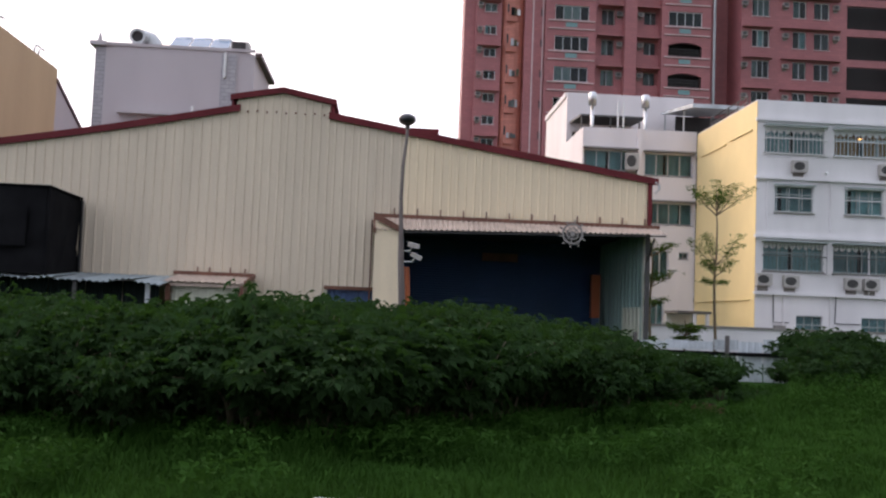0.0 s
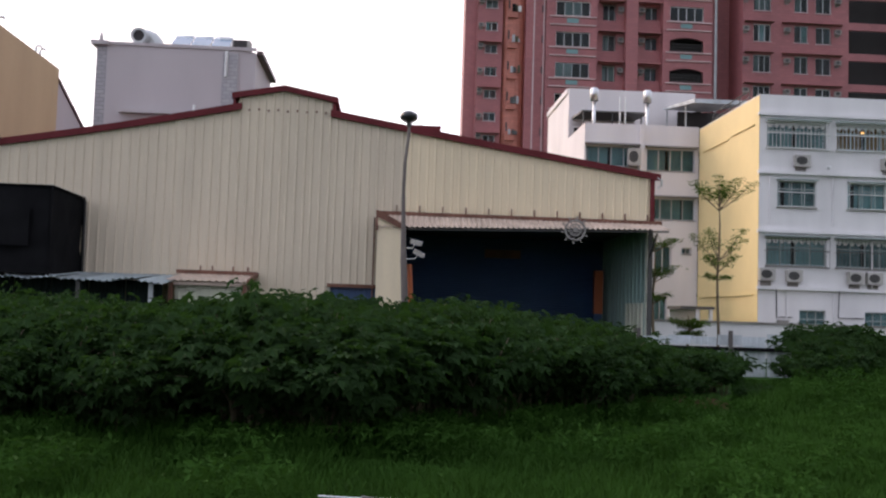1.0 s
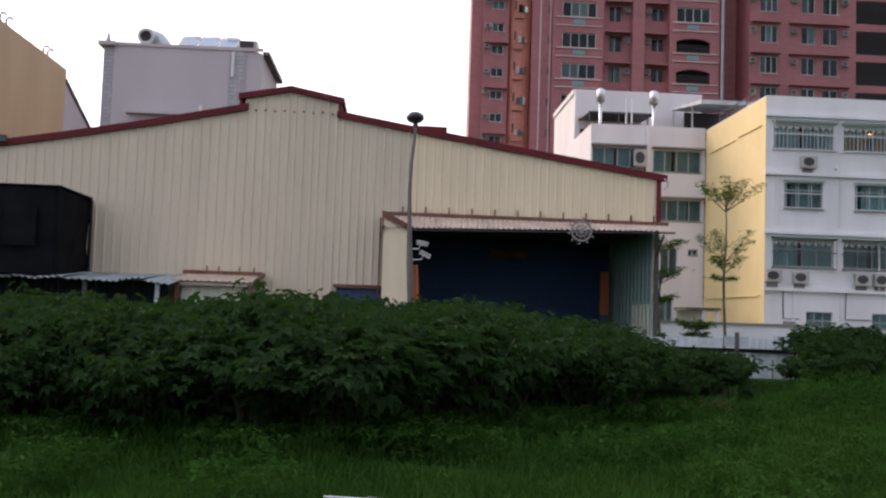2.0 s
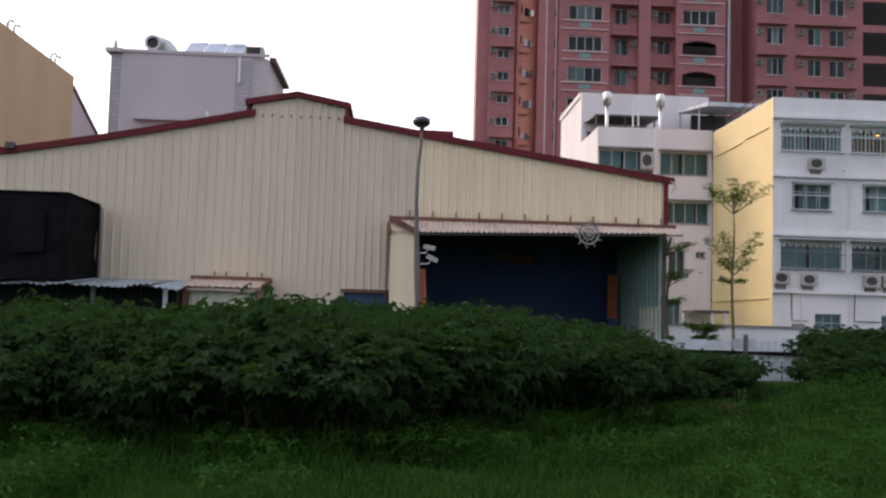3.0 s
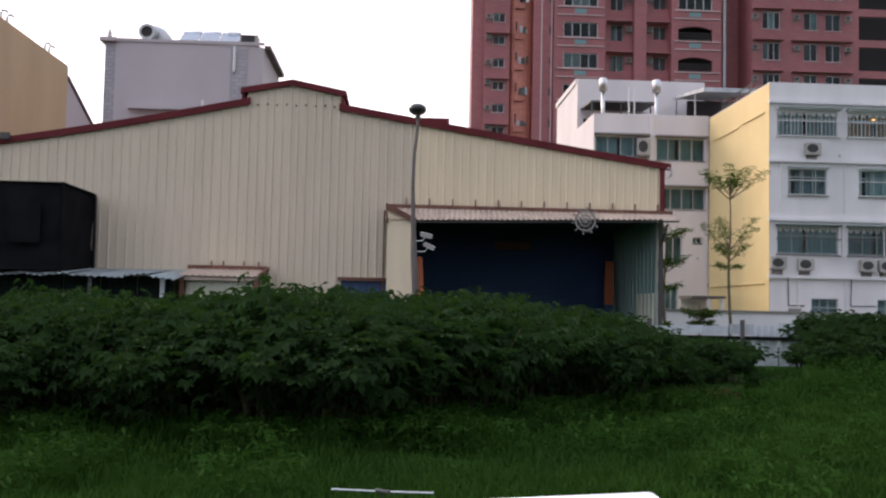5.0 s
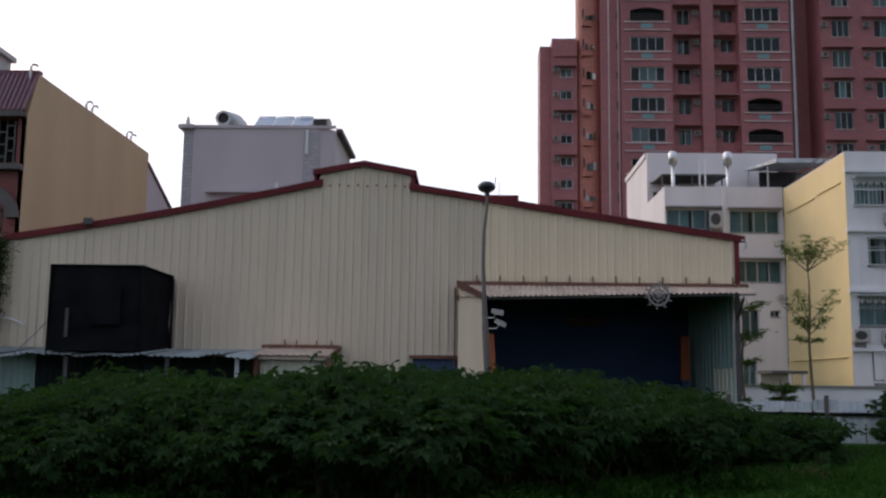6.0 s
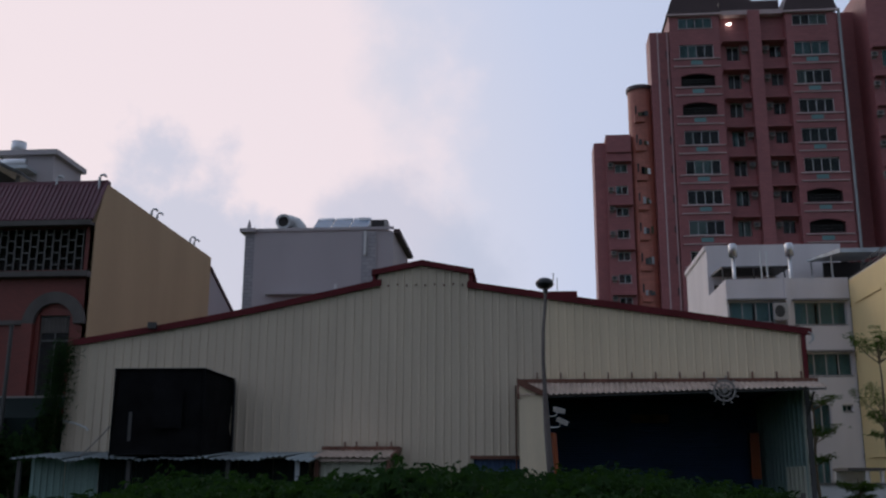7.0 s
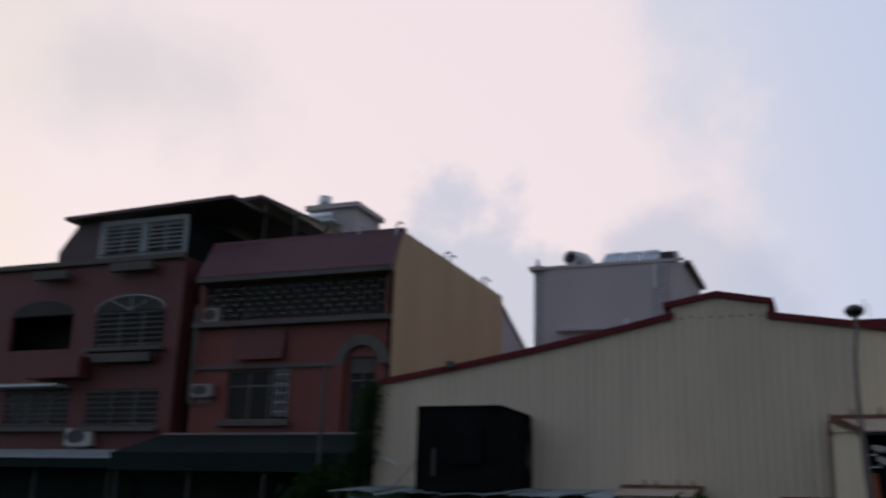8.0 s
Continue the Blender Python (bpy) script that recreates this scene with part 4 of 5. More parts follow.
# the two banded bays and the recess between them
for x0, x1, wx0, open_at in ((15.35, 20.5, 16.3, (11, 12)), (27.3, 32.4, 28.0, (7, 8))):
    holes = []
    for k, c in enumerate(FLOORS):
        holes.append((wx0, wx0 + 3.48, c - 0.75, c + 0.75))
    holes.append((wx0, wx0 + 3.48, 48.3, 49.5))
    column(x0, x1, TY, 50.0, holes)
    for k, c in enumerate(FLOORS):
        if k in open_at:
            loggia(wx0, wx0 + 3.48, c - 0.75, c + 0.75, TY)
        else:
            tower_window(wx0, wx0 + 3.48, c - 0.75, c + 0.75, TY, 4, ALU if k % 3 == 1 else WHITEFRAME)
        band(x0 + 0.3, x1 - 0.1, TY, c - 0.92)
        band(x0 + 0.3, x1 - 0.1, TY, c - 1.76)
        band(wx0 + 1.1, wx0 + 2.3, TY, c - 1.5, 0.46, 0.05, TEALPLATE, "plate")
    tower_window(wx0, wx0 + 3.48, 48.3, 49.5, TY, 4)
    cap = bmesh.new()
    prism(cap, [(x0 - 0.2, 50.0), (x1 + 0.2, 50.0), (x1 - 0.7, 52.6), (x0 + 0.7, 52.6)], TY - 0.2, TY + 6)
    part("mansard_cap", cap, MANSARD, tower, "dark sloping roof cap")
    band(x0 - 0.3, x1 + 0.3, TY, 49.7, 0.2, 0.3)

r_holes = []
for c in FLOORS:
    r_holes += [(21.3, 22.65, c - 0.75, c + 0.95), (25.7, 27.2, c - 0.5, c + 0.9)]
column(20.5, 27.3, TY + 1.0, 50.2, r_holes)
for k, c in enumerate(FLOORS):
    tower_window(21.3, 22.65, c - 0.75, c + 0.95, TY + 1.0, 2, WHITEFRAME if k % 2 else ALU, 0.4)
    tower_window(25.7, 27.2, c - 0.5, c + 0.9, TY + 1.0, 2, ALU, 0.4)
    air_conditioner(tower, 23.1, TY + 1.0, c + 0.15, 0.6, 0.45, 0.45, dull=True)
    air_conditioner(tower, 25.25, TY + 1.0, c + 0.15, 0.6, 0.45, 0.45, dull=True)
    band(20.85, 23.4, TY + 1.0, c + 1.05, 0.16, 0.95, TOWERTILE, "hood")
    band(24.8, 27.2, TY + 1.0, c + 1.05, 0.16, 0.95, TOWERTILE, "hood")
part("pilaster", box(bmesh.new(), 23.5, 24.75, TY + 0.05, TY + 0.998, 0, 50.2), TOWERTILE, tower)
part("top_cornice", box(bmesh.new(), 20.82, 27.18, TY + 0.2, TY + 0.99, 49.8, 50.3), BAND, tower)
hip = prism(bmesh.new(), [(20.9, 50.2), (27.1, 50.2), (27.1, 51.9), (20.9, 51.9)], TY + 1.3, TY + 8)
part("mansard_cap", hip, MANSARD, tower)
capm = prism(bmesh.new(), [(20.4, 51.9), (25.2, 51.9), (24.6, 56.0), (21.2, 56.0)], TY + 4, TY + 9)
part("mansard_cap", capm, MANSARD, tower, "tall dark central roof cap")
part("aerial", tube(bmesh.new(), [(20.9, TY + 4, 51.9), (20.9, TY + 4, 57.5)], 0.07, 5), ALU, tower)
lampb = bmesh.new()
bmesh.ops.create_uvsphere(lampb, u_segments=10, v_segments=6, radius=0.3)
bmesh.ops.transform(lampb, matrix=Matrix.Translation((21.7, TY + 0.75, 49.0)) @ Matrix.Diagonal((0.9, 0.5, 0.4, 1)), verts=lampb.verts)
part("balcony_lamp", lampb, LAMPGLOW, tower, "lit white balcony lamp")

part("drain_pipe", tube(bmesh.new(), [(32.75, TY - 0.05, 0), (32.75, TY - 0.05, 50)], 0.14, 8), GREYBAR, tower, "pale drain pipe the height of the tower")

# plain stepped blocks and the rounded stair on the near side
column(13.35, 15.34, TY + 0.7, 48.3, [], deep=3.0)
for x in (14.1, 15.1):
    part("vertical_trim", box(bmesh.new(), x, x + 0.13, TY + 0.55, TY + 0.698, 0, 48.3), BAND, tower)
st = bmesh.new()
tube(st, [(12.35, TY + 2.6, 0), (12.35, TY + 2.6, 42.3)], 1.35, 20)
part("stair_tower", st, TOWERORANGE, tower, "orange-red rounded stair tower", smooth=False)
part("stair_cap", tube(bmesh.new(), [(12.35, TY + 2.6, 42.3), (12.35, TY + 2.6, 42.7)], 1.5, 20), MANSARD, tower)
for c in FLOORS:
    band(14.95, 15.2, TY + 0.7, c - 0.35, 0.75, 0.06, DARKANDSHADE, "slit_window")
for c in FLOORS[:-2]:
    for u in range(3):
        px0, hh = 11.9 + 0.33 * u + flat_rng.uniform(-0.1, 0.1), flat_rng.uniform(0.35, 0.8)
        part("laundry", box(bmesh.new(), px0, px0 + flat_rng.uniform(0.2, 0.4), TY + 0.9, TY + 0.98, c - 0.3, c - 0.3 + hh), flat_rng.choice((GREYBAR, DARKSTEEL, CURTAIN, STEM, WHITEFRAME)), tower, "cloth hung on the balcony rail")
    band(11.5, 12.5, TY + 1.45, c - 0.9, 0.7, 0.45, TOWERORANGE, "balcony")
    band(11.6, 12.4, TY + 1.5, c + 0.1, 0.9, 0.1, DARKANDSHADE, "shutter")
LANDINGS = [21.9 + 2.34 * k for k in range(-8, 6)]      # half-storey landings of the low wing
w_holes = [(9.3, 10.55, c - 0.45, c + 0.45) for c in LANDINGS]
column(8.45, 11.05, TY + 1.6, 37.3, w_holes, deep=4.0)
column(7.25, 11.0, TY + 2.4, 36.7, [], deep=3.2)
for k, c in enumerate(LANDINGS):
    tower_window(9.3, 10.55, c - 0.45, c + 0.45, TY + 1.6, 2, WHITEFRAME if k % 3 == 0 else ALU)
    if k % 2:
        band(8.6, 10.95, TY + 1.6, c + 0.55, 0.12, 0.7, TOWERTILE, "hood")
    air_conditioner(tower, 8.85, TY + 1.6, c - 0.2 + 0.25 * (k % 2), 0.55, 0.42, 0.45, dull=True)
band(8.6, 11.0, TY + 1.6, 35.3, 1.2, 0.25, TOWERTILE, "parapet")

# the neighbouring wing, with dark open stair landings at its end
n_holes = []
for c in FLOORS:
    n_holes += [(36.3, 38.1, c - 2.72, c - 0.95), (40.54, 41.94, c - 2.72, c - 0.95), (42.75, 44.35, c - 2.75, c - 1.02), (46.2, 51.5, c - 3.55, c - 1.14)]
column(35.2, 52.5, TY - 1.0, 52.5, n_holes)
column(32.4, 35.2, TY + 3.0, 51, [])
for k, c in enumerate(FLOORS):
    for a, b, n in ((36.3, 38.1, 3), (40.54, 41.94, 2), (42.75, 44.35, 2)):
        tower_window(a, b, c - (2.75 if a > 42 else 2.72), c - (1.02 if a > 42 else 0.95), TY - 1.0, n, WHITEFRAME if (k + n) % 3 == 0 else ALU)
    for x in (35.45, 39.7, 44.95):
        air_conditioner(tower, x, TY - 1.0, c - 1.75, 0.6, 0.45, 0.45, dull=True)
    band(39.2, 45.4, TY - 1.0, c - 0.8, 0.12, 0.6, TOWERTILE, "hood")
    band(35.3, 38.3, TY - 1.0, c - 0.8, 0.12, 0.6, TOWERTILE, "hood")

# ---- mauve-grey building behind the warehouse ----
GY = 62.0
grey_house = thing("grey_building", (-14, GY, 0), "plain mauve-grey building with roof plant", "building")
part("wall", box(bmesh.new(), -18.2, -9.95, GY, GY + 9, 0, 17.75), LAVENDER, grey_house)
part("corner_strip", box(bmesh.new(), -18.85, -18.2, GY + 0.02, GY + 9, 0, 17.6), GREYTILE, grey_house, "grey tiled corner strip")
part("tile_strip", box(bmesh.new(), -11.0, -10.05, GY - 0.06, GY - 0.003, 0, 17.4), GREYTILE, grey_house)
part("side_face", prism(bmesh.new(), [(-9.95, 0), (-8.95, 0), (-8.95, 17.5), (-9.95, 17.7)], GY + 0.05, GY + 8), LAVENDER, grey_house)
part("cornice", box(bmesh.new(), -19.15, -18.1, GY - 0.3, GY + 9, 17.55, 17.8), LAVENDER, grey_house)
part("cornice", box(bmesh.new(), -18.1, -8.9, GY - 0.08, GY - 0.003, 17.6, 17.8), LAVENDER, grey_house)
eave = xprism(bmesh.new(), [(GY + 0.3, 17.45), (GY + 8, 17.45), (GY + 8, 17.7), (GY + 0.3, 17.7)], -8.95, -8.55)
part("side_eave", eave, MANSARD, grey_house, "dark overhanging side eave")
part("window_hood", box(bmesh.new(), -17.2, -12.4, GY - 0.5, GY - 0.003, 13.35, 13.55), LAVENDER, grey_house)
part("hood_pipe", tube(bmesh.new(), [(-12.6, GY - 0.3, 13.5), (-12.6, GY - 0.3, 14.0)], 0.1, 6), WHITEFRAME, grey_house)
part("downpipe", tube(bmesh.new(), [(-10.75, GY - 0.15, 15.9), (-10.75, GY - 0.15, 17.5)], 0.1, 6), WHITEFRAME, grey_house)
part("finial", tube(bmesh.new(), [(-18.6, GY, 17.8), (-18.6, GY, 18.1), (-18.6, GY, 18.4)], [0.16, 0.12, 0.03], 8), LAVENDER, grey_house)
vd = thing("vent_elbow", (-16.3, GY + 1, 17.75), "wide pale ribbed vent elbow on the roof", "vent")
bend = [(-16.35, GY + 0.2, 18.32), (-16.25, GY + 0.6, 18.38), (-16.0, GY + 0.9, 18.42), (-15.7, GY + 1.0, 18.3), (-15.45, GY + 1.0, 18.05), (-15.35, GY + 1.0, 17.7)]
part("elbow", tube(bmesh.new(), bend, [0.5, 0.52, 0.5, 0.52, 0.5, 0.52], 14, cap=False), ALU, vd)
part("mouth", ring(bmesh.new(), (-16.35, 18.32), 0.36, 0.52, GY + 0.12, GY + 0.24, 18), ALU, vd)
# disc paints the shade inside the open mouth
part("throat_shade", ring(bmesh.new(), (-16.33, 18.32), 0.005, 0.37, GY + 0.26, GY + 0.28, 14), DARKANDSHADE, vd)
for i in range(3):
    x = -14.4 + 1.25 * i
    so = thing("solar_heater", (x, GY + 1, 17.75), "bluish rooftop solar water heater panel", "solar heater", "solar heaters on the roof")
    part("panel", xprism(bmesh.new(), [(GY + 0.4, 17.78), (GY + 1.9, 18.75), (GY + 1.9, 18.83), (GY + 0.4, 17.86)], x, x + 1.15), SOLAR, so)
    part("tank", tube(bmesh.new(), [(x, GY + 2.1, 18.85), (x + 1.15, GY + 2.1, 18.85)], 0.17, 10), STEEL, so, smooth=True)
    for q in (x + 0.1, x + 1.05):
        part("leg", box(bmesh.new(), q - 0.03, q + 0.03, GY + 1.8, GY + 1.86, 17.7, 18.72), ALU, so)
tk = thing("roof_tank", (-11.2, GY + 2.1, 17.75), "small steel cistern on a stand", "tank")
part("stand", box(bmesh.new(), -11.5, -10.95, GY + 1.9, GY + 2.4, 17.7, 18.5), DARKSTEEL, tk)
part("cistern", box(bmesh.new(), -11.55, -10.9, GY + 1.8, GY + 2.5, 18.5, 18.95), STEEL, tk)
ub = thing("roof_unit", (-9.95, GY + 1, 17.75), "dark boxed plant unit on the roof", "plant unit")
part("casing", box(bmesh.new(), -10.55, -9.4, GY + 0.4, GY + 1.4, 17.7, 18.4), ACWHITE, ub)
part("louvre", box(bmesh.new(), -10.45, -9.6, GY + 0.36, GY + 0.398, 17.78, 18.35), DARKANDSHADE, ub)

grey_house.scale.z = 1.016
grey_house.location.x += 0.25
for ob in list(scene.collection.objects):
    if ob.parent is None and ob.name.split(".")[0] in ("vent_elbow", "solar_heater", "roof_tank", "roof_unit"):
        ob.location += Vector((0.25, 0, 0.28))

# small house whose roof shows past the lamp
hut = thing("red_roofed_house", (2, 46, 0), "small house with a dark red roof behind the warehouse", "house")
part("wall", box(bmesh.new(), 0.9, 2.2, 45, 50, 0, 9.95), LAVENDER, hut)
part("roof", box(bmesh.new(), 0.8, 2.3, 44.9, 50, 9.95, 10.3), MAROON, hut)
part("aerial", tube(bmesh.new(), [(1.4, 45.2, 10.3), (1.4, 45.2, 11.0)], 0.02, 5), ALU, hut)
part("parapet", box(bmesh.new(), 2.3, 2.9, 45.2, 49, 0, 9.75), WHITE, hut)

# ---- red terraced houses ----
HY = 37.25
house = thing("red_terraced_house", (-22.4, HY, 0), "red brick terraced house with ochre side wall and tiled mansard", "house")
H_HOLES = [(-27.0, -17.75, 9.95, 11.7), (-25.4, -22.2, 5.45, 7.65), (-19.35, -18.1, 4.9, 8.1)]
part("wall", pierced(bmesh.new(), -27.3, -17.42, 0, 11.9, HY, HY + 0.3, H_HOLES), REDHOUSE, house)
side = xprism(bmesh.new(), [(HY, 0), (HY, 11.85), (38.0, 13.78), (51.8, 13.78), (51.8, 0)], -17.6, -17.4)
part("side_wall", side, OCHRE, house, "plain ochre painted side wall")
part("side_wall", box(bmesh.new(), -27.3, -27.0, HY + 0.3, 51.8, 0, 12.5), BROWNHOUSE, house)
part("rear_wall", box(bmesh.new(), -27.0, -17.6, 51.5, 51.8, 0, 13.7), BROWNHOUSE, house)
part("roof", box(bmesh.new(), -27.2, -17.6, 38.4, 51.5, 13.3, 13.5), HOUSETRIM, house)
part("rear_step", xprism(bmesh.new(), [(51.82, 0), (56.3, 0), (56.3, 11.35), (51.82, 13.08)], -19.5, -17.42), LAVENDER, house)
part("rear_roof", xprism(bmesh.new(), [(51.82, 13.1), (56.5, 11.3), (56.5, 11.5), (51.82, 13.3)], -19.6, -17.35), MANSARD, house)
part("floor_slab", box(bmesh.new(), -27.0, -17.6, HY + 0.3, HY + 3, 9.55, 9.85), HOUSETRIM, house)
# added back wall with the balcony's inner shade in its colour
part("room_shade_wall", box(bmesh.new(), -27.0, -17.6, HY + 3, HY + 3.1, 0, 13.3), DARKANDSHADE, house)
tile_row = bmesh.new()
xprism(tile_row, [(HY - 0.32, 11.92), (38.05, 13.80), (38.05, 13.86), (HY - 0.32, 11.98)], -0.11, 0.03)
tube(tile_row, [(0.07, HY - 0.32, 11.97), (0.07, 38.05, 13.85)], 0.065, 6)
tile_mesh = finish("roof_tile", tile_row, ROOFTILE)
for i in range(51):
    piece("roof_tile", tile_mesh, house, T(-27.25 + 0.195 * i, 0, 0))
part("ridge", box(bmesh.new(), -27.3, -17.38, 37.98, 38.3, 13.78, 13.93), ROOFTILE, house)
part("eave_board", box(bmesh.new(), -27.3, -17.42, HY - 0.42, HY - 0.3, 11.72, 11.93), HOUSETRIM, house)
part("eave_soffit", box(bmesh.new(), -27.3, -17.42, HY - 0.3, HY - 0.003, 11.75, 11.85), HOUSETRIM, house)
part("balcony_ledge", box(bmesh.new(), -27.3, -17.4, HY - 0.4, HY - 0.003, 9.62, 9.84), HOUSETRIM, house)
part("string_course", box(bmesh.new(), -27.3, -20.05, HY - 0.12, HY - 0.003, 7.72, 7.9), HOUSETRIM, house)
# balcony lattice: upright bars with staggered links
bar_v = finish("lattice_bar", box(bmesh.new(), -0.025, 0.025, -0.03, 0.03, 9.95, 11.7), HOUSEBAR)
link = finish("lattice_link", box(bmesh.new(), 0, 0.29, -0.025, 0.025, -0.025, 0.025), HOUSEBAR)
for i in range(29):
    x = -26.85 + 0.32 * i
    piece("lattice_bar", bar_v, house, T(x, HY + 0.1, 0))
    if i < 28:
        for j in range(3):
            piece("lattice_link", link, house, T(x + 0.015, HY + 0.1, 10.2 + 0.5 * j + 0.25 * (i % 2)))
window(house, -25.4, -22.2, 5.45, 7.65, HY, 3, HOUSEBAR, DIMCURTAIN, transom=True, sill_mat=HOUSETRIM, pane_mat=DULLGLASS)
lat2 = bmesh.new()
for i in range(4):
    box(lat2, -22.9 + 0.22 * i, -22.86 + 0.22 * i, HY - 0.1, HY - 0.06, 5.6, 7.7)
for j in range(5):
    box(lat2, -22.9, -22.2, HY - 0.11, HY - 0.09, 5.8 + 0.4 * j, 5.84 + 0.4 * j)
part("window_grille", lat2, GREYBAR, house)
part("window_sill", box(bmesh.new(), -25.7, -22.0, HY - 0.3, HY - 0.003, 5.2, 5.4), HOUSETRIM, house)
part("arch", ring(bmesh.new(), (-18.72, 7.75), 0.82, 1.28, HY - 0.2, HY - 0.003, 20, 0, 180), HOUSETRIM, house, "grey moulded arch surround")
part("arch_leg", box(bmesh.new(), -20.0, -19.54, HY - 0.2, HY - 0.003, 4.8, 7.75), REDHOUSE, house)
window(house, -19.35, -18.1, 4.9, 8.1, HY, 2, HOUSEBAR, DIMCURTAIN, transom=True, sill_mat=HOUSETRIM, pane_mat=DULLGLASS)
part("door_grille", ribbed(bmesh.new(), -19.3, -18.15, HY + 0.05, 7.4, lambda x: 8.0, 0.16, 0.03), HOUSETRIM, house)
slat = finish("awning_slat", box(bmesh.new(), -25.1, -22.5, 0, 0.05, 0, 0.15), BROWNHOUSE)
for j in range(9):
    piece("awning_slat", slat, house, T(0, HY - 0.35 + 0.035 * j, 8.1 + 0.16 * j))
air_conditioner(house, -26.6, HY + 0.28, 9.95, 0.9, 0.65, 0.3, dull=True)
air_conditioner(house, -26.5, HY, 6.5, 1.1, 0.55, 0.4, dull=True)
part("drain_pipe", tube(bmesh.new(), [(-27.0, HY - 0.35, 10.9), (-27.15, HY - 0.3, 10.6), (-27.15, HY - 0.3, 6.3), (-26.9, HY - 0.3, 6.1)], 0.09, 6), HOUSETRIM, house)
for y, x in ((37.9, -17.7), (43.2, -17.5), (43.9, -17.5), (48.6, -17.5), (49.2, -17.5), (38.0, -19.6)):
    vp = thing("vent_pipe", (x, y, 13.8), "small bent roof vent pipe", "vent pipe", "roof vent pipes")
    part("pipe", tube(bmesh.new(), [(x, y, 13.3), (x, y, 14.05), (x + 0.05, y, 14.14), (x + 0.22, y, 14.14), (x + 0.27, y, 14.05)], 0.055, 6), ALU, vp)
# roof terrace shelter
shelter = thing("terrace_shelter", (-24, 41, 13.5), "dark steel roof shelter on thin posts", "shelter")
part("roof", prism(bmesh.new(), [(-29.0, 16.75), (-26.3, 16.85), (-22.4, 14.95), (-22.4, 15.1), (-26.3, 17.02), (-29.0, 16.9)], 40.2, 47), DARKSTEEL, shelter)
for x, z in ((-26.2, 16.8), (-24.4, 15.9), (-22.7, 15.05)):
    part("post", box(bmesh.new(), x - 0.06, x + 0.06, 40.4, 40.52, 13.4, z), HOUSETRIM, shelter)
part("back_wall", box(bmesh.new(), -28, -21.5, 46.5, 46.7, 13.4, 15.0), MANSARD, shelter)

# the brown-red neighbour with arched windows
LY = 36.9
left_house = thing("brown_terraced_house", (-33.2, LY, 0), "brown-red tiled terraced house with arched windows", "house")
L_HOLES = [(-38.2, -34.3, 8.9, 10.6), (-32.9, -28.9, 8.9, 10.6), (-37.9, -33.9, 5.2, 6.9), (-32.9, -28.8, 5.2, 6.9)]
part("wall", pierced(bmesh.new(), -43, -28.05, 0, 13.1, LY, LY + 0.3, L_HOLES), BROWNHOUSE, left_house)
part("side_wall", box(bmesh.new(), -28.35, -28.05, LY + 0.3, 50, 0, 13.1), BROWNHOUSE, left_house)
part("side_wall", box(bmesh.new(), -43, -42.7, LY + 0.3, 50, 0, 13.1), BROWNHOUSE, left_house)
part("rear_wall", box(bmesh.new(), -42.7, -28.35, 49.7, 50, 0, 13.1), BROWNHOUSE, left_house)
part("roof", box(bmesh.new(), -42.7, -28.35, LY + 0.3, 49.7, 12.9, 13.0), HOUSETRIM, left_house)
# unseen back wall, its colour as dark as the unlit rooms
part("room_shade_wall", box(bmesh.new(), -42.7, -28.35, LY + 2.5, LY + 2.6, 0, 12.9), DARKANDSHADE, left_house)
part("coping", box(bmesh.new(), -43, -28.0, LY - 0.25, LY - 0.003, 13.0, 13.25), HOUSETRIM, left_house)
for a, b in ((-38.2, -34.3), (-32.9, -28.9)):
    # near-black panel paints the shaded inside of each arch on the solid wall
    part("arch", prism(bmesh.new(), [((a + b) / 2 + (b - a) / 2 * math.cos(u), 10.6 + 0.75 * math.sin(u)) for u in np.linspace(0, math.pi, 13)], LY - 0.04, LY - 0.004), DARKANDSHADE, left_house, "dark arched panel painted as the shaded opening")
    fr = bmesh.new()
    for k in range(12):
        u, v = math.pi * k / 12, math.pi * (k + 1) / 12
        tube(fr, [((a + b) / 2 + (b - a) / 2 * math.cos(q), LY - 0.07, 10.6 + 0.75 * math.sin(q)) for q in (u, v)], 0.045, 4)
    for q in (0.9, 1.57, 2.24):
        tube(fr, [((a + b) / 2, LY - 0.06, 10.62), ((a + b) / 2 + (b - a) / 2 * math.cos(q), LY - 0.06, 10.6 + 0.75 * math.sin(q))], 0.03, 4)
    if a > -35:
        part("fanlight", fr, GREYBAR, left_house)
for a, b, lo, hi in L_HOLES:
    if (a, lo) == (-38.2, 8.9):     # an open loggia, with no window in it
        continue
    window(left_house, a, b, lo, hi, LY, 3, HOUSEBAR, DIMCURTAIN, sill_mat=HOUSETRIM, pane_mat=DULLGLASS)
    for j in range(7):
        z = lo + 0.1 + j * (hi - lo - 0.2) / 6
        part("window_bar", box(bmesh.new(), a, b, LY - 0.12, LY - 0.08, z - 0.02, z + 0.02), HOUSEBAR, left_house)
    part("window_ledge", box(bmesh.new(), a - 0.2, b + 0.2, LY - 0.45, LY - 0.003, lo - 0.25, lo - 0.08), HOUSETRIM, left_house)
for x0, x1, z in ((-32.0, -29.6, 12.45), (-36.6, -34.6, 12.3), (-32.4, -29.2, 8.1)):
    part("planter", box(bmesh.new(), x0, x1, LY - 0.6, LY - 0.26, z, z + 0.4), HOUSETRIM, left_house, "grey concrete flower trough")
part("balcony", box(bmesh.new(), -36.0, -32.8, LY - 0.9, LY - 0.003, 7.4, 8.4), BROWNHOUSE, left_house)
air_conditioner(left_house, -32.8, LY, 4.3, 1.5, 0.8, 0.4)
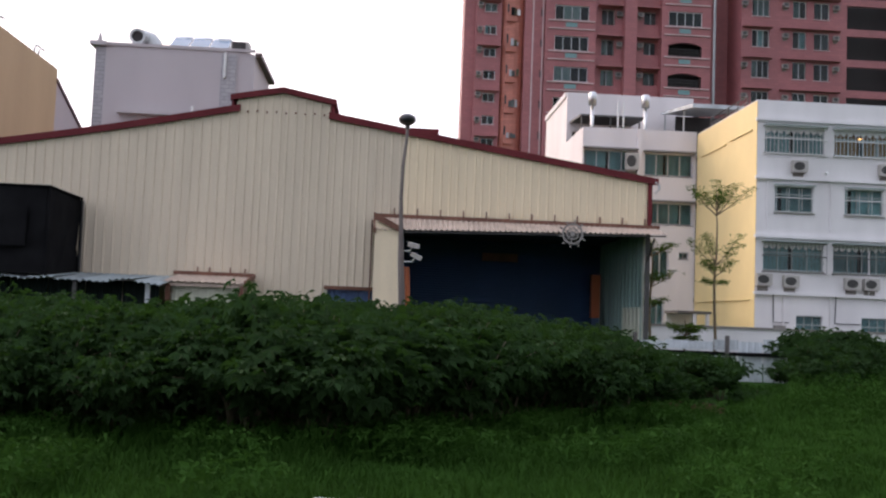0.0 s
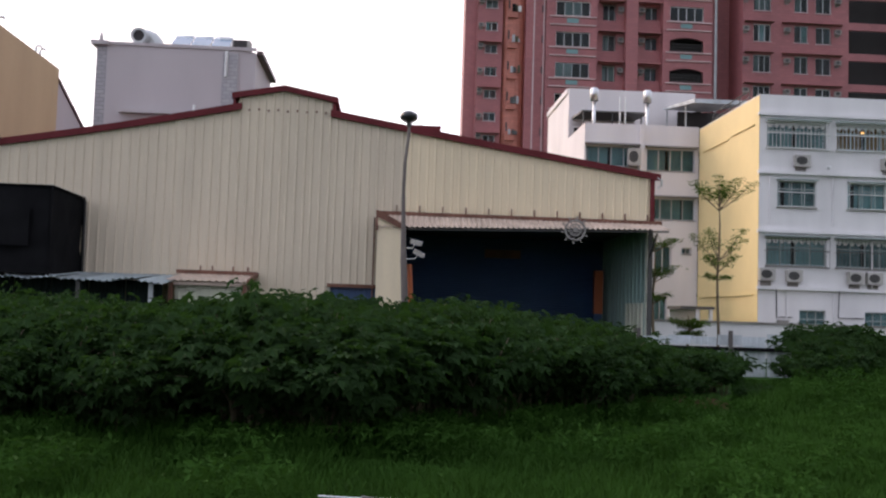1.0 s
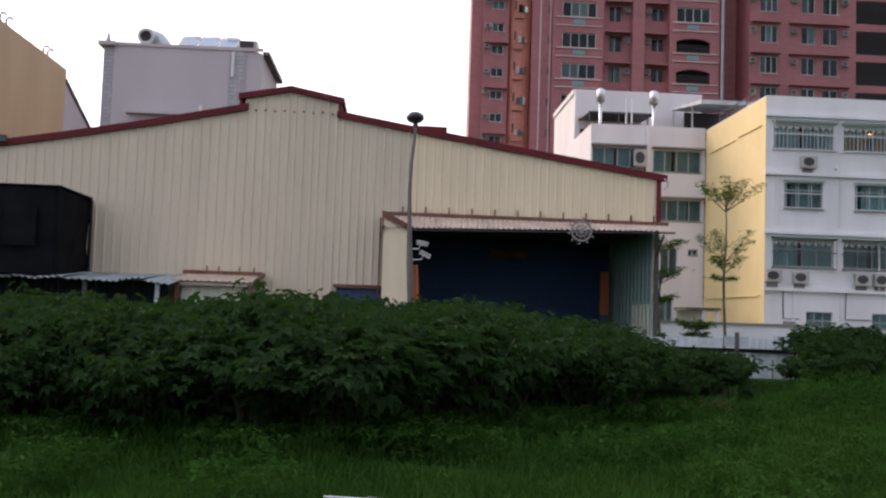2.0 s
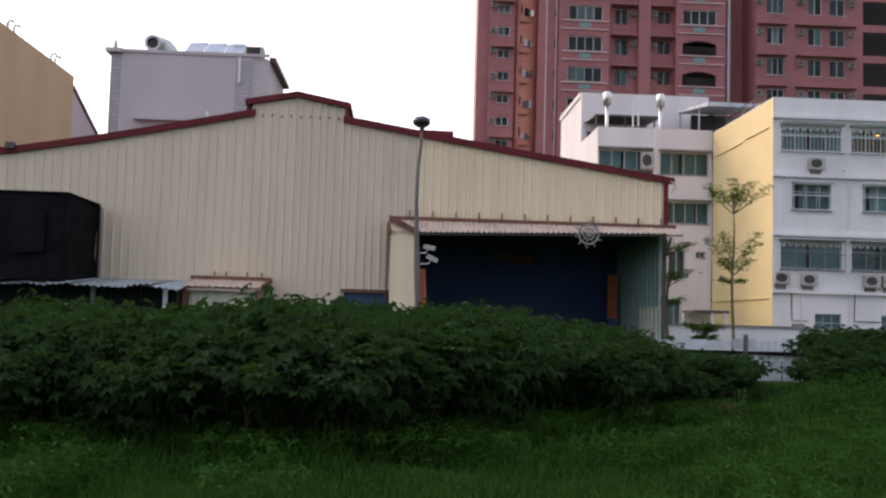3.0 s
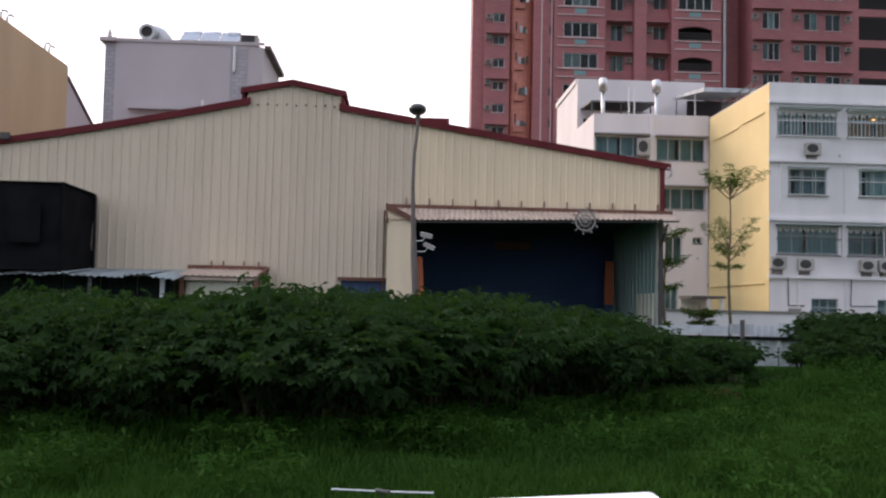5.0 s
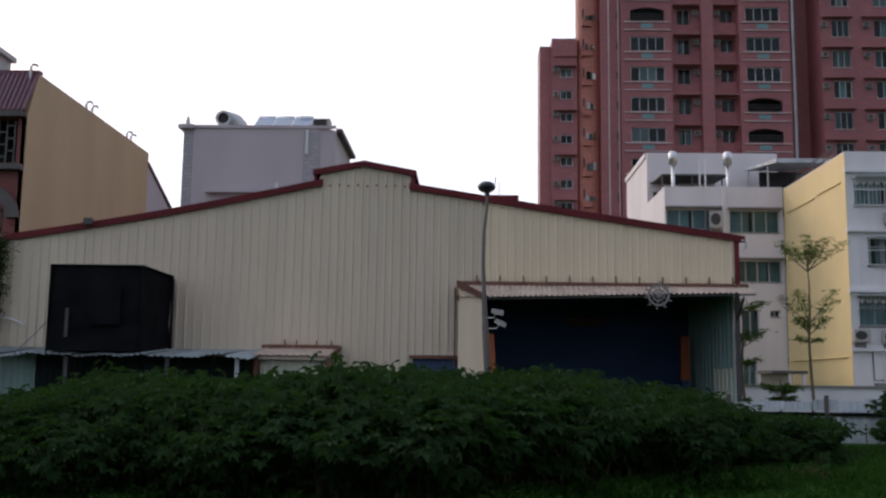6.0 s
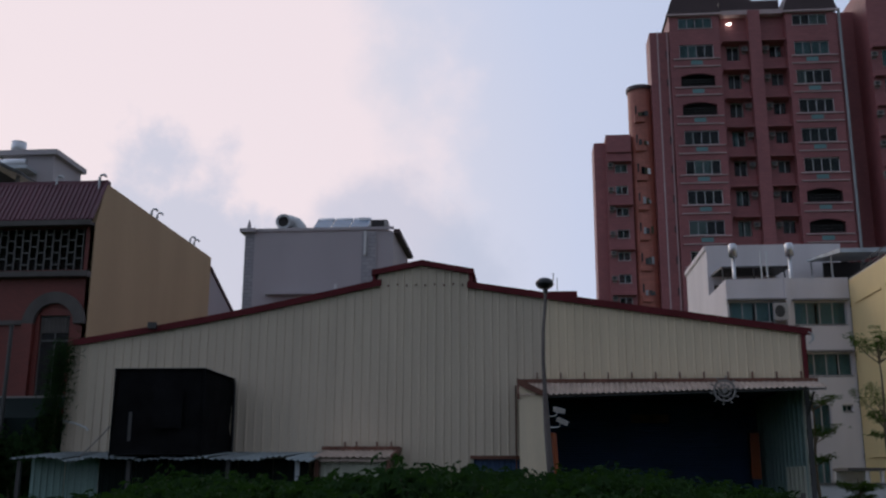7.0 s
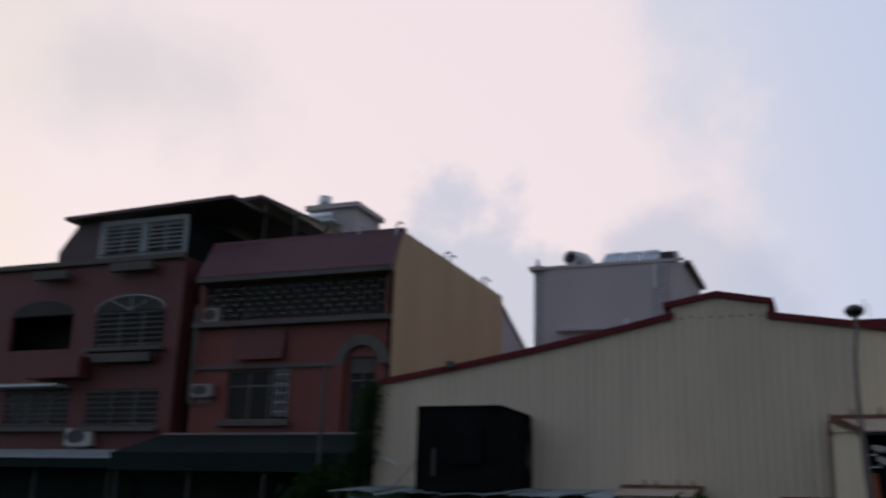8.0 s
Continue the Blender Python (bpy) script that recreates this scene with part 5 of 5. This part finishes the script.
# unseen slab in the same painted room darkness
part("floor_slab", box(bmesh.new(), -42.7, -28.35, LY + 0.3, LY + 2.5, 7.6, 7.8), DARKANDSHADE, left_house)
part("entry_canopy", box(bmesh.new(), -38.5, -34.0, LY - 1.0, LY - 0.003, 7.0, 7.12), GALV, left_house)
pent = [(-34.1, -31.75, 13.85, 15.35), (-31.45, -29.2, 13.85, 15.35)]
part("penthouse", pierced(bmesh.new(), -34.3, -29.0, 13.0, 15.6, 38.0, 38.15, pent), GREYBAR, left_house)
for a, b, lo, hi in pent:
    window(left_house, a, b, lo, hi, 38.0, 2, GREYBAR, DIMCURTAIN, sill_mat=HOUSETRIM, pane_mat=DULLGLASS)
    for j in range(6):
        part("window_bar", box(bmesh.new(), a, b, 37.9, 37.94, 14.0 + 0.22 * j, 14.05 + 0.22 * j), GREYBAR, left_house)
part("penthouse_wall", prism(bmesh.new(), [(-36.9, 13.0), (-34.3, 13.0), (-34.3, 15.7), (-35.7, 15.7), (-36.9, 14.2)], 38.05, 38.3), MANSARD, left_house)
# side wall in the near-black of the awnings
part("penthouse_wall", box(bmesh.new(), -29.2, -29.0, 38.2, 46, 13.0, 15.6), AWNINGANDSHADE, left_house)
# added wall behind the windows, painted as a dark inside
part("penthouse_wall", box(bmesh.new(), -36.0, -29.2, 42, 42.2, 13.0, 15.6), DARKANDSHADE, left_house)
part("penthouse_roof", prism(bmesh.new(), [(-36.2, 15.68), (-26.1, 15.95), (-26.1, 16.12), (-36.2, 15.85)], 37.4, 46), MANSARD, left_house)

# far tank house and the pale roof edge beyond
far = thing("tank_house", (-33, 60, 0), "grey rooftop tank house with a steel water tank", "building")
part("wall", box(bmesh.new(), -34.9, -31.3, 60, 64, 0, 22.9), LAVENDER, far)
part("cornice", box(bmesh.new(), -35.3, -31.0, 59.7, 64.2, 22.9, 23.25), LAVENDER, far)
part("canopy", box(bmesh.new(), -35.3, -32.4, 58.6, 59.997, 21.6, 21.8), GALV, far)
part("water_tank", tube(bmesh.new(), [(-34.2, 60.6, 23.25), (-34.2, 60.6, 24.1)], 0.5, 14), STEEL, far, smooth=True)
part("tank_drum", tube(bmesh.new(), [(-35.1, 59.2, 22.1), (-32.8, 59.2, 22.1)], 0.32, 10), STEEL, far, smooth=True)
pale = thing("pale_house", (-44.5, 36, 0), "pale grey house with a sloping roof edge", "house")
part("wall", box(bmesh.new(), -52, -43.1, 36.2, 48, 0, 12.6), LAVENDER, pale)
part("roof", prism(bmesh.new(), [(-52.3, 12.6), (-42.4, 12.6), (-44.0, 13.6), (-52.3, 15.0)], 36.0, 48.2), CONCRETE, pale)

# sheds and awnings in front of the terrace
aw = thing("awning_roof", (-22.5, 35, 0), "long dark green awning roof", "awning")
part("sheet", xprism(bmesh.new(), [(HY - 0.45, 4.72), (33.6, 3.75), (33.6, 3.83), (HY - 0.45, 4.8)], -28.3, -17.2), AWNINGANDSHADE, aw)
part("flashing", box(bmesh.new(), -28.3, -17.2, HY - 0.46, HY - 0.41, 4.8, 4.88), CONCRETE, aw)
part("valance", box(bmesh.new(), -28.3, -17.2, 33.52, 33.598, 3.1, 3.8), AWNINGANDSHADE, aw)
for x in (-28.1, -24.5, -21, -17.6):
    part("post", tube(bmesh.new(), [(x, 33.8, 0), (x, 33.8, 3.8)], 0.06, 6), DARKSTEEL, aw)
aw2 = thing("pale_awning_roof", (-35, 35, 0), "pale sheet-metal awning roof", "awning")
part("sheet", xprism(bmesh.new(), [(LY - 0.45, 4.05), (34.2, 3.55), (34.2, 3.62), (LY - 0.45, 4.12)], -43, -28.5), SHEDROOF, aw2)
part("valance", box(bmesh.new(), -43, -28.5, 34.12, 34.198, 3.2, 3.6), AWNINGANDSHADE, aw2)
for x in (-42, -37, -33, -29):
    part("post", tube(bmesh.new(), [(x, 34.4, 0), (x, 34.4, 3.6)], 0.06, 6), DARKSTEEL, aw2)
# added near-black boards close the space under both awnings
part("back_board", box(bmesh.new(), -43, -28.5, 35.5, 35.6, 0, 3.7), AWNINGANDSHADE, aw2)
part("back_board", box(bmesh.new(), -28.3, -17.2, 35.5, 35.6, 0, 4.1), AWNINGANDSHADE, aw)

# ---- plants ----
rng = np.random.default_rng(7)


def palmate(lobes, droop, broad=0.17):
    """One leaf of several pointed lobes, its stalk at the origin, lying along +x."""
    v, f = [], []
    for k in range(lobes):
        a = radians(-100 + 200 * k / (lobes - 1))
        L = 1.0 - 0.35 * abs(k - (lobes - 1) / 2) / ((lobes - 1) / 2)
        c, s = math.cos(a), math.sin(a)
        i = len(v)
        for u, w, z in ((0, 0, 0), (0.55 * L, broad * L, 0.03), (L, 0, -droop * L), (0.55 * L, -broad * L, 0.03)):
            v.append((u * c - w * s, u * s + w * c, z))
        f += [(i, i + 1, i + 2), (i, i + 2, i + 3)]
    return np.array(v), np.array(f)


def scatter(leaf, spots, outs, sizes, hang_down=0.5):
    """Many leaves as one set of vertices and faces; each hangs outwards and a little down."""
    v, f = leaf
    n = len(spots)
    az = np.arctan2(outs[:, 1], outs[:, 0]) + rng.normal(0, 0.6, n)
    dip = rng.normal(hang_down, 0.4, n) - 0.35 * outs[:, 2]
    roll = rng.normal(0, 0.35, n)
    ca, sa, cd, sd, cr, sr = np.cos(az), np.sin(az), np.cos(dip), np.sin(dip), np.cos(roll), np.sin(roll)
    p = v[None] * sizes[:, None, None]
    x, y, z = p[..., 0], p[..., 1], p[..., 2]
    y, z = y * cr[:, None] - z * sr[:, None], y * sr[:, None] + z * cr[:, None]
    x, z = x * cd[:, None] + z * sd[:, None], -x * sd[:, None] + z * cd[:, None]
    x, y = x * ca[:, None] - y * sa[:, None], x * sa[:, None] + y * ca[:, None]
    out = np.stack([x, y, z], -1) + spots[:, None]
    faces = f[None] + (np.arange(n) * len(v))[:, None, None]
    return out.reshape(-1, 3), faces.reshape(-1, 3)


def shrub(h, spread, count, leaf_size):
    """A bushy plant: several stems that fork, with tufts of palmate leaves round their ends and along them."""
    st = bmesh.new()
    tips = []
    for k in range(7):
        a = 2 * math.pi * k / 7 + rng.uniform(-0.4, 0.4)
        r = spread * rng.uniform(0.35, 1.0)
        top = Vector((math.cos(a) * r, math.sin(a) * r, h * rng.uniform(0.6, 0.98)))
        mid = Vector((math.cos(a) * r * 0.35, math.sin(a) * r * 0.35, h * 0.4))
        tube(st, [(math.cos(a) * 0.06, math.sin(a) * 0.06, -0.05), mid, top], [0.028, 0.02, 0.008], 4)
        tips += [(top, 1.0), (mid.lerp(top, 0.6), 0.9), (mid.lerp(top, 0.25), 0.8)]
        for q in range(2):
            side_tip = mid.lerp(top, 0.5) + Vector((rng.normal(0, 0.3), rng.normal(0, 0.3), rng.uniform(0, 0.25) * h))
            side_tip.z = min(side_tip.z, h)
            tube(st, [mid.lerp(top, 0.4), side_tip], [0.014, 0.006], 3)
            tips.append((side_tip, 0.9))
    pick = rng.integers(0, len(tips), count)
    c = np.array([tips[i][0] for i in pick])
    off = rng.normal(0, 1, (count, 3))
    off /= np.linalg.norm(off, axis=1)[:, None]
    off[:, 2] *= 0.65
    spots = c + off * (rng.uniform(0.1, 1.0, count) ** 0.6)[:, None] * 0.42
    spots[:, 2] = np.clip(spots[:, 2], 0.12, None)
    outs = off + 0.5 * c / max(spread, 0.1) * np.array([1, 1, 0])
    v, f = scatter(palmate(5, 0.3, 0.24), spots, outs, rng.uniform(0.6, 1.2, count) * leaf_size, 0.32)
    return finish("branchwork", st, STEM), arrays("foliage", v.tolist(), f.tolist(), LEAF)


MASTERS = [shrub(1.55, 0.75, 700, 0.16), shrub(1.75, 0.85, 760, 0.165), shrub(1.3, 0.7, 640, 0.15), shrub(1.65, 0.65, 700, 0.17), shrub(1.45, 0.9, 720, 0.16)]


def plant(x, y, size, tall, k, group):
    ob = thing("shrub", (x, y, 0), "dense dark green shrub with lobed leaves", "shrub", group)
    size *= min(1.0, max(0.45, tall * 1.15))
    m = T(x, y, 0, rng.uniform(0, 360)) @ Matrix.Diagonal((size, size, tall, 1))
    piece("branchwork", MASTERS[k][0], ob, m)
    piece("foliage", MASTERS[k][1], ob, m)


def front(x):
    """The near edge of the thicket."""
    return 11.0 + 0.25 * math.sin(x * 1.9) if x < -0.5 else min(11.1 + 0.95 * (x + 0.5) + 0.06 * max(0, x - 4) ** 2 - 0.35 * min(3.0, max(0, x - 4)), 22.5)


# how the top of the thicket rises and falls along the lot: bearing, and rise over eye height for each metre away
CREST_AT = [-0.50, -0.42, -0.39, -0.33, -0.28, -0.24, -0.17, -0.124, -0.078, -0.047, -0.009, 0.021, 0.05, 0.10, 0.15, 0.20, 0.234, 0.265, 0.30, 0.362, 0.374, 0.41, 0.425, 0.453, 0.481, 0.51, 0.56]
CREST_UP = [-0.012, -0.008, 0.002, 0.017, 0.005, 0.005, 0.012, 0.0165, 0.0255, 0.017, 0.007, 0.0155, 0.019, 0.0195, 0.003, 0.0065, -0.006, -0.019, -0.022, -0.024, -0.052, -0.052, -0.012, 0.010, 0.006, 0.004, 0.0]


def crest(x, y):
    """How tall the thicket stands."""
    return 1.6 + float(np.interp(x / y, CREST_AT, CREST_UP)) * y


yv = 10.8
while yv < 28.6:
    step = 0.72 if yv < 15 else 0.92 + 0.03 * (yv - 15)
    xv = -0.52 * yv - 1.5
    while xv < 0.56 * yv:
        x, y = xv + rng.uniform(-0.3, 0.3), yv + rng.uniform(-0.3, 0.3)
        depth = y - front(x)
        bare = math.hypot((x - 5.7) / 1.1, (y - 18.2) / 1.1) < 1 or (0.352 < x / y < 0.440 and y > 19)
        if depth > 0 and not bare:
            lump = 1.0 + 0.16 * noise.noise((x * 0.6, y * 0.6, 5.0))
            low = (0.84, 0.12) if x < 0.26 * y else (0.68, 0.15)
            hh = crest(x, y) * min(1.0, low[0] + low[1] * depth) * lump * rng.uniform(0.92, 1.03)
            k = int(rng.integers(0, 5))
            plant(x, y, rng.uniform(0.85, 1.15), max(0.2, hh / (1.7, 1.9, 1.45, 1.8, 1.6)[k]), k, "thicket of shrubs")
        xv += step
    yv += step * 0.9

# grass over the near lot
n = 260000
gy = 5.6 + (rng.uniform(0, 1, n) ** 1.25) * 21.5
gx = rng.uniform(-0.62, 0.62, n) * gy + rng.normal(0, 0.3, n)
keep = np.array([(y < front(x) + 0.7 or (0.36 < x / y < 0.42)) and math.hypot((x - 5.6) / 1.15, (y - 17.7) / 1.7) > 1 for x, y in zip(gx, gy)])
gx, gy = gx[keep], gy[keep]
n = len(gx)
clump = np.array([noise.noise((x * 0.9, y * 0.9, 3.0)) for x, y in zip(gx, gy)])
edge = np.array([max(0.0, 1 - abs(y - front(x)) / 1.3) for x, y in zip(gx, gy)])
gh = (0.13 + 0.09 * clump + 0.24 * edge) * rng.uniform(0.6, 1.35, n)
ga = rng.uniform(0, 2 * math.pi, n)
lean = rng.uniform(0.1, 0.75, n) * gh
wd = rng.uniform(0.005, 0.010, n) * (0.7 + gy / 14)
cx, cy = np.cos(ga), np.sin(ga)
base = np.stack([gx, gy, np.zeros(n)], -1)
side_v = np.stack([-cy * wd, cx * wd, np.zeros(n)], -1)
fwd = np.stack([cx, cy, np.zeros(n)], -1)
upv = np.array([0, 0, 1.0])
midp = base + fwd * (lean * 0.35)[:, None] + upv * (gh * 0.6)[:, None]
tipp = base + fwd * lean[:, None] + upv * gh[:, None]
verts = np.stack([base - side_v, base + side_v, midp + side_v * 0.7, midp - side_v * 0.7, tipp], 1).reshape(-1, 3)
idx = (np.arange(n) * 5)[:, None]
quads = [tuple(q) for q in (idx + np.array([0, 1, 2, 3])).tolist()]
tris = [tuple(q) for q in (idx + np.array([3, 2, 4])).tolist()]
grass = new("grass", arrays("grass", verts.tolist(), quads + tris, GRASS))
tagged(grass, "lush uncut green grass across the lot", "grass", kind="stuff")

# broad-leaved weeds along the thicket and in the lot
n = 5200
wy = 7.0 + rng.uniform(0, 1, n) ** 0.8 * 9.5
wx = rng.uniform(-0.56, 0.5, n) * wy
dens = np.array([noise.noise((x * 0.8, y * 0.8, 9.0)) + 0.55 * max(0.0, 1 - abs(y - front(x)) / 1.5) for x, y in zip(wx, wy)])
keep = dens > 0.16
wx, wy = wx[keep], wy[keep]
tall_y = rng.uniform(17.5, 24.5, 900)
tall_x = rng.uniform(0.425, 0.57, 900) * tall_y
wx, wy = np.concatenate([wx, tall_x]), np.concatenate([wy, tall_y])
n = len(wx)
sp = np.repeat(np.stack([wx, wy, np.zeros(n)], -1), 4, 0)
sp[:, 2] = rng.uniform(0.1, 0.42, len(sp)) * (1 + 1.0 * np.clip((sp[:, 1] - 17.0) / 5.0, 0, 1))
sp[:, :2] += rng.normal(0, 0.05, (len(sp), 2))
ov = rng.normal(0, 1, (len(sp), 3))
v, f = scatter(palmate(3, 0.1), sp, ov, rng.uniform(0.08, 0.14, len(sp)))
weeds = new("weeds", arrays("weeds", v.tolist(), f.tolist(), GRASS))
tagged(weeds, "low broad-leaved weeds among the grass", "weeds", kind="stuff")

mound = bmesh.new()
bmesh.ops.create_grid(mound, x_segments=14, y_segments=10, size=1.0)
for q in mound.verts:
    r = min(1.0, math.hypot(q.co.x, q.co.y))
    q.co = Vector((5.9 + q.co.x * 1.0, 18.9 + q.co.y * 0.6, 0.27 * (1 - r * r) - 0.03 + 0.03 * noise.noise((q.co.x * 3, q.co.y * 3, 0))))
solo("soil_mound", mound, SOIL, "low bare mound of reddish soil", "soil", kind="structure", smooth=True)


def young_tree(x, y, h, tiers, label):
    """A slim tree with tiers of rising limbs, each with flat sprays of small leaves."""
    t = thing("young_tree", (x, y, 0), label, "tree", "young trees by the flats")
    wob = [(x + 0.05 * math.sin(k * 1.7), y, h * k / 6) for k in range(7)]
    part("trunk", tube(bmesh.new(), wob, [0.07, 0.065, 0.06, 0.05, 0.045, 0.03, 0.015], 7), BARK, t, smooth=True)
    spots, outs = [], []
    for z, reach, rise, count in tiers:
        for k in range(count):
            a = 2 * math.pi * k / count + z + rng.uniform(-0.3, 0.3)
            r = reach * rng.uniform(0.75, 1.1)
            end = Vector((x + math.cos(a) * r, y + math.sin(a) * r, z + rise * rng.uniform(0.7, 1.2)))
            start = Vector((x, y, z))
            kink = start.lerp(end, 0.5) + Vector((0, 0, -0.08 * rise))
            part("limb", tube(bmesh.new(), [start, kink, end], [0.028, 0.02, 0.008], 5), BARK, t)
            for s in np.linspace(0.42, 1.05, 9):
                p = start.lerp(end, s)
                for _ in range(7):
                    o = Vector((rng.normal(0, 0.13), rng.normal(0, 0.13), rng.normal(0.03, 0.04)))
                    spots.append(p + o)
                    outs.append((math.cos(a) + o.x * 3, math.sin(a) + o.y * 3, 0.2))
    sp, ou = np.array([tuple(q) for q in spots]), np.array(outs)
    v, f = scatter(palmate(3, 0.15, 0.2), sp, ou, rng.uniform(0.10, 0.19, len(sp)), 0.05)
    hang(new("crown", arrays("crown", v.tolist(), f.tolist(), TREELEAF)), t)


young_tree(13.75, 40, 7.0, [(6.3, 1.2, 1.15, 6), (6.5, 0.6, 0.9, 3), (4.2, 1.25, 1.05, 5), (3.75, 0.7, 0.55, 3), (3.4, 0.5, 0.15, 2)], "slim young tree with three flat tiers of green leaves")
young_tree(10.35, 37.5, 4.9, [(4.3, 0.8, 0.5, 5), (3.1, 0.8, 0.6, 4), (2.3, 0.5, 0.4, 3)], "small young tree with sparse green tiers")
young_tree(11.9, 38, 1.9, [(1.3, 0.6, 0.35, 6), (0.9, 0.4, 0.3, 4)], "knee-high young tree with drooping leaves")

# creeper and dark heap at the warehouse corner
vine = thing("creeper", (-16.6, WY - 0.15, 0), "dark creeper climbing the warehouse corner", "creeper")
part("stem", tube(bmesh.new(), [(-16.75, WY - 0.2, 0), (-16.7, WY - 0.2, 2.5), (-16.6, WY - 0.2, 4.5), (-16.35, WY - 0.2, 6.3)], [0.05, 0.045, 0.03, 0.015], 6), BARK, vine)
q = rng.uniform(0, 1, 1700)
sp = np.stack([-16.85 + 0.45 * q + rng.normal(0, 0.25, 1700), WY - 0.35 + rng.normal(0, 0.16, 1700), 3.0 + 3.4 * q + rng.normal(0, 0.2, 1700)], -1)
v, f = scatter(palmate(3, 0.15), sp, np.tile([0.0, -1.0, 0.0], (1700, 1)) + rng.normal(0, 0.5, (1700, 3)), rng.uniform(0.10, 0.20, 1700))
hang(new("foliage", arrays("foliage", v.tolist(), f.tolist(), LEAF)), vine)
for k, (x, y, s, tl) in enumerate(((-18.1, 33.0, 1.3, 2.2), (-17.2, 32.6, 1.1, 2.0), (-19.0, 32.6, 1.2, 1.7))):
    plant(x, y, s, tl, k, "shrubs at the warehouse corner")

# ---- the model helicopter at rest in the grass, and a white foam box ----
HX, HYY = -0.06, 7.0
heli = thing("model_helicopter", (HX, HYY, 0), "black and yellow model helicopter standing in the grass", "model helicopter")
b = bmesh.new()
bmesh.ops.create_uvsphere(b, u_segments=14, v_segments=8, radius=0.5)
bmesh.ops.transform(b, matrix=Matrix.Translation((HX, HYY, 0.155)) @ Matrix.Rotation(radians(25), 4, "Z") @ Matrix.Diagonal((0.15, 0.30, 0.15, 1)), verts=b.verts)
part("body", b, YELLOWPLASTIC, heli, "yellow shell", smooth=True)
part("tail_boom", tube(bmesh.new(), [(HX + 0.05, HYY - 0.1, 0.21), (HX + 0.2, HYY - 0.45, 0.24)], [0.015, 0.008], 6), BLACKPLASTIC, heli)
part("tail_fin", xprism(bmesh.new(), [(HYY - 0.43, 0.17), (HYY - 0.5, 0.17), (HYY - 0.5, 0.34), (HYY - 0.46, 0.34)], HX + 0.2, HX + 0.206), BLADE, heli)
part("mast", tube(bmesh.new(), [(HX, HYY, 0.24), (HX, HYY, 0.315)], 0.008, 6), BLACKPLASTIC, heli)
part("rotor_head", tube(bmesh.new(), [(HX - 0.05, HYY + 0.045, 0.303), (HX + 0.05, HYY - 0.045, 0.303)], 0.014, 6), BLACKPLASTIC, heli)
for s in (-1, 1):
    bl = prism(bmesh.new(), [(s * 0.05, 0.30), (s * 0.36, 0.303), (s * 0.36, 0.307), (s * 0.05, 0.304)], -0.022, 0.022)
    bmesh.ops.transform(bl, matrix=T(HX, HYY, 0, -8), verts=bl.verts)
    part("rotor_blade", bl, BLADE, heli)
    part("skid", tube(bmesh.new(), [(HX + s * 0.08, HYY - 0.12, 0.02), (HX + s * 0.08, HYY + 0.13, 0.02), (HX + s * 0.08, HYY + 0.16, 0.04)], 0.007, 5), BLACKPLASTIC, heli)
    for y in (-0.06, 0.07):
        part("strut", tube(bmesh.new(), [(HX + s * 0.08, HYY + y, 0.02), (HX + s * 0.03, HYY + y, 0.14)], 0.006, 5), BLACKPLASTIC, heli)
foam = bmesh.new()
prism(foam, [(0.6, 0.0), (1.92, 0.0), (1.90, 0.285), (0.6, 0.215)], 6.75, 7.2)
bmesh.ops.bevel(foam, geom=list(foam.edges), offset=0.02, segments=2)
fb = thing("foam_box", (1.2, 7.0, 0), "white foam box lying in the grass", "box")
part("tray", foam, FOAM, fb)

# thin dark pole by the terrace
pole = thing("service_pole", (-18.4, 33.4, 0), "thin dark service pole in front of the terrace", "pole")
part("shaft", tube(bmesh.new(), [(-18.4, 33.4, 0), (-18.38, 33.4, 7.0)], [0.09, 0.07], 8), DARKSTEEL, pole)
part("cap", tube(bmesh.new(), [(-18.38, 33.4, 7.0), (-18.38, 33.4, 7.08)], 0.09, 8), DARKSTEEL, pole)
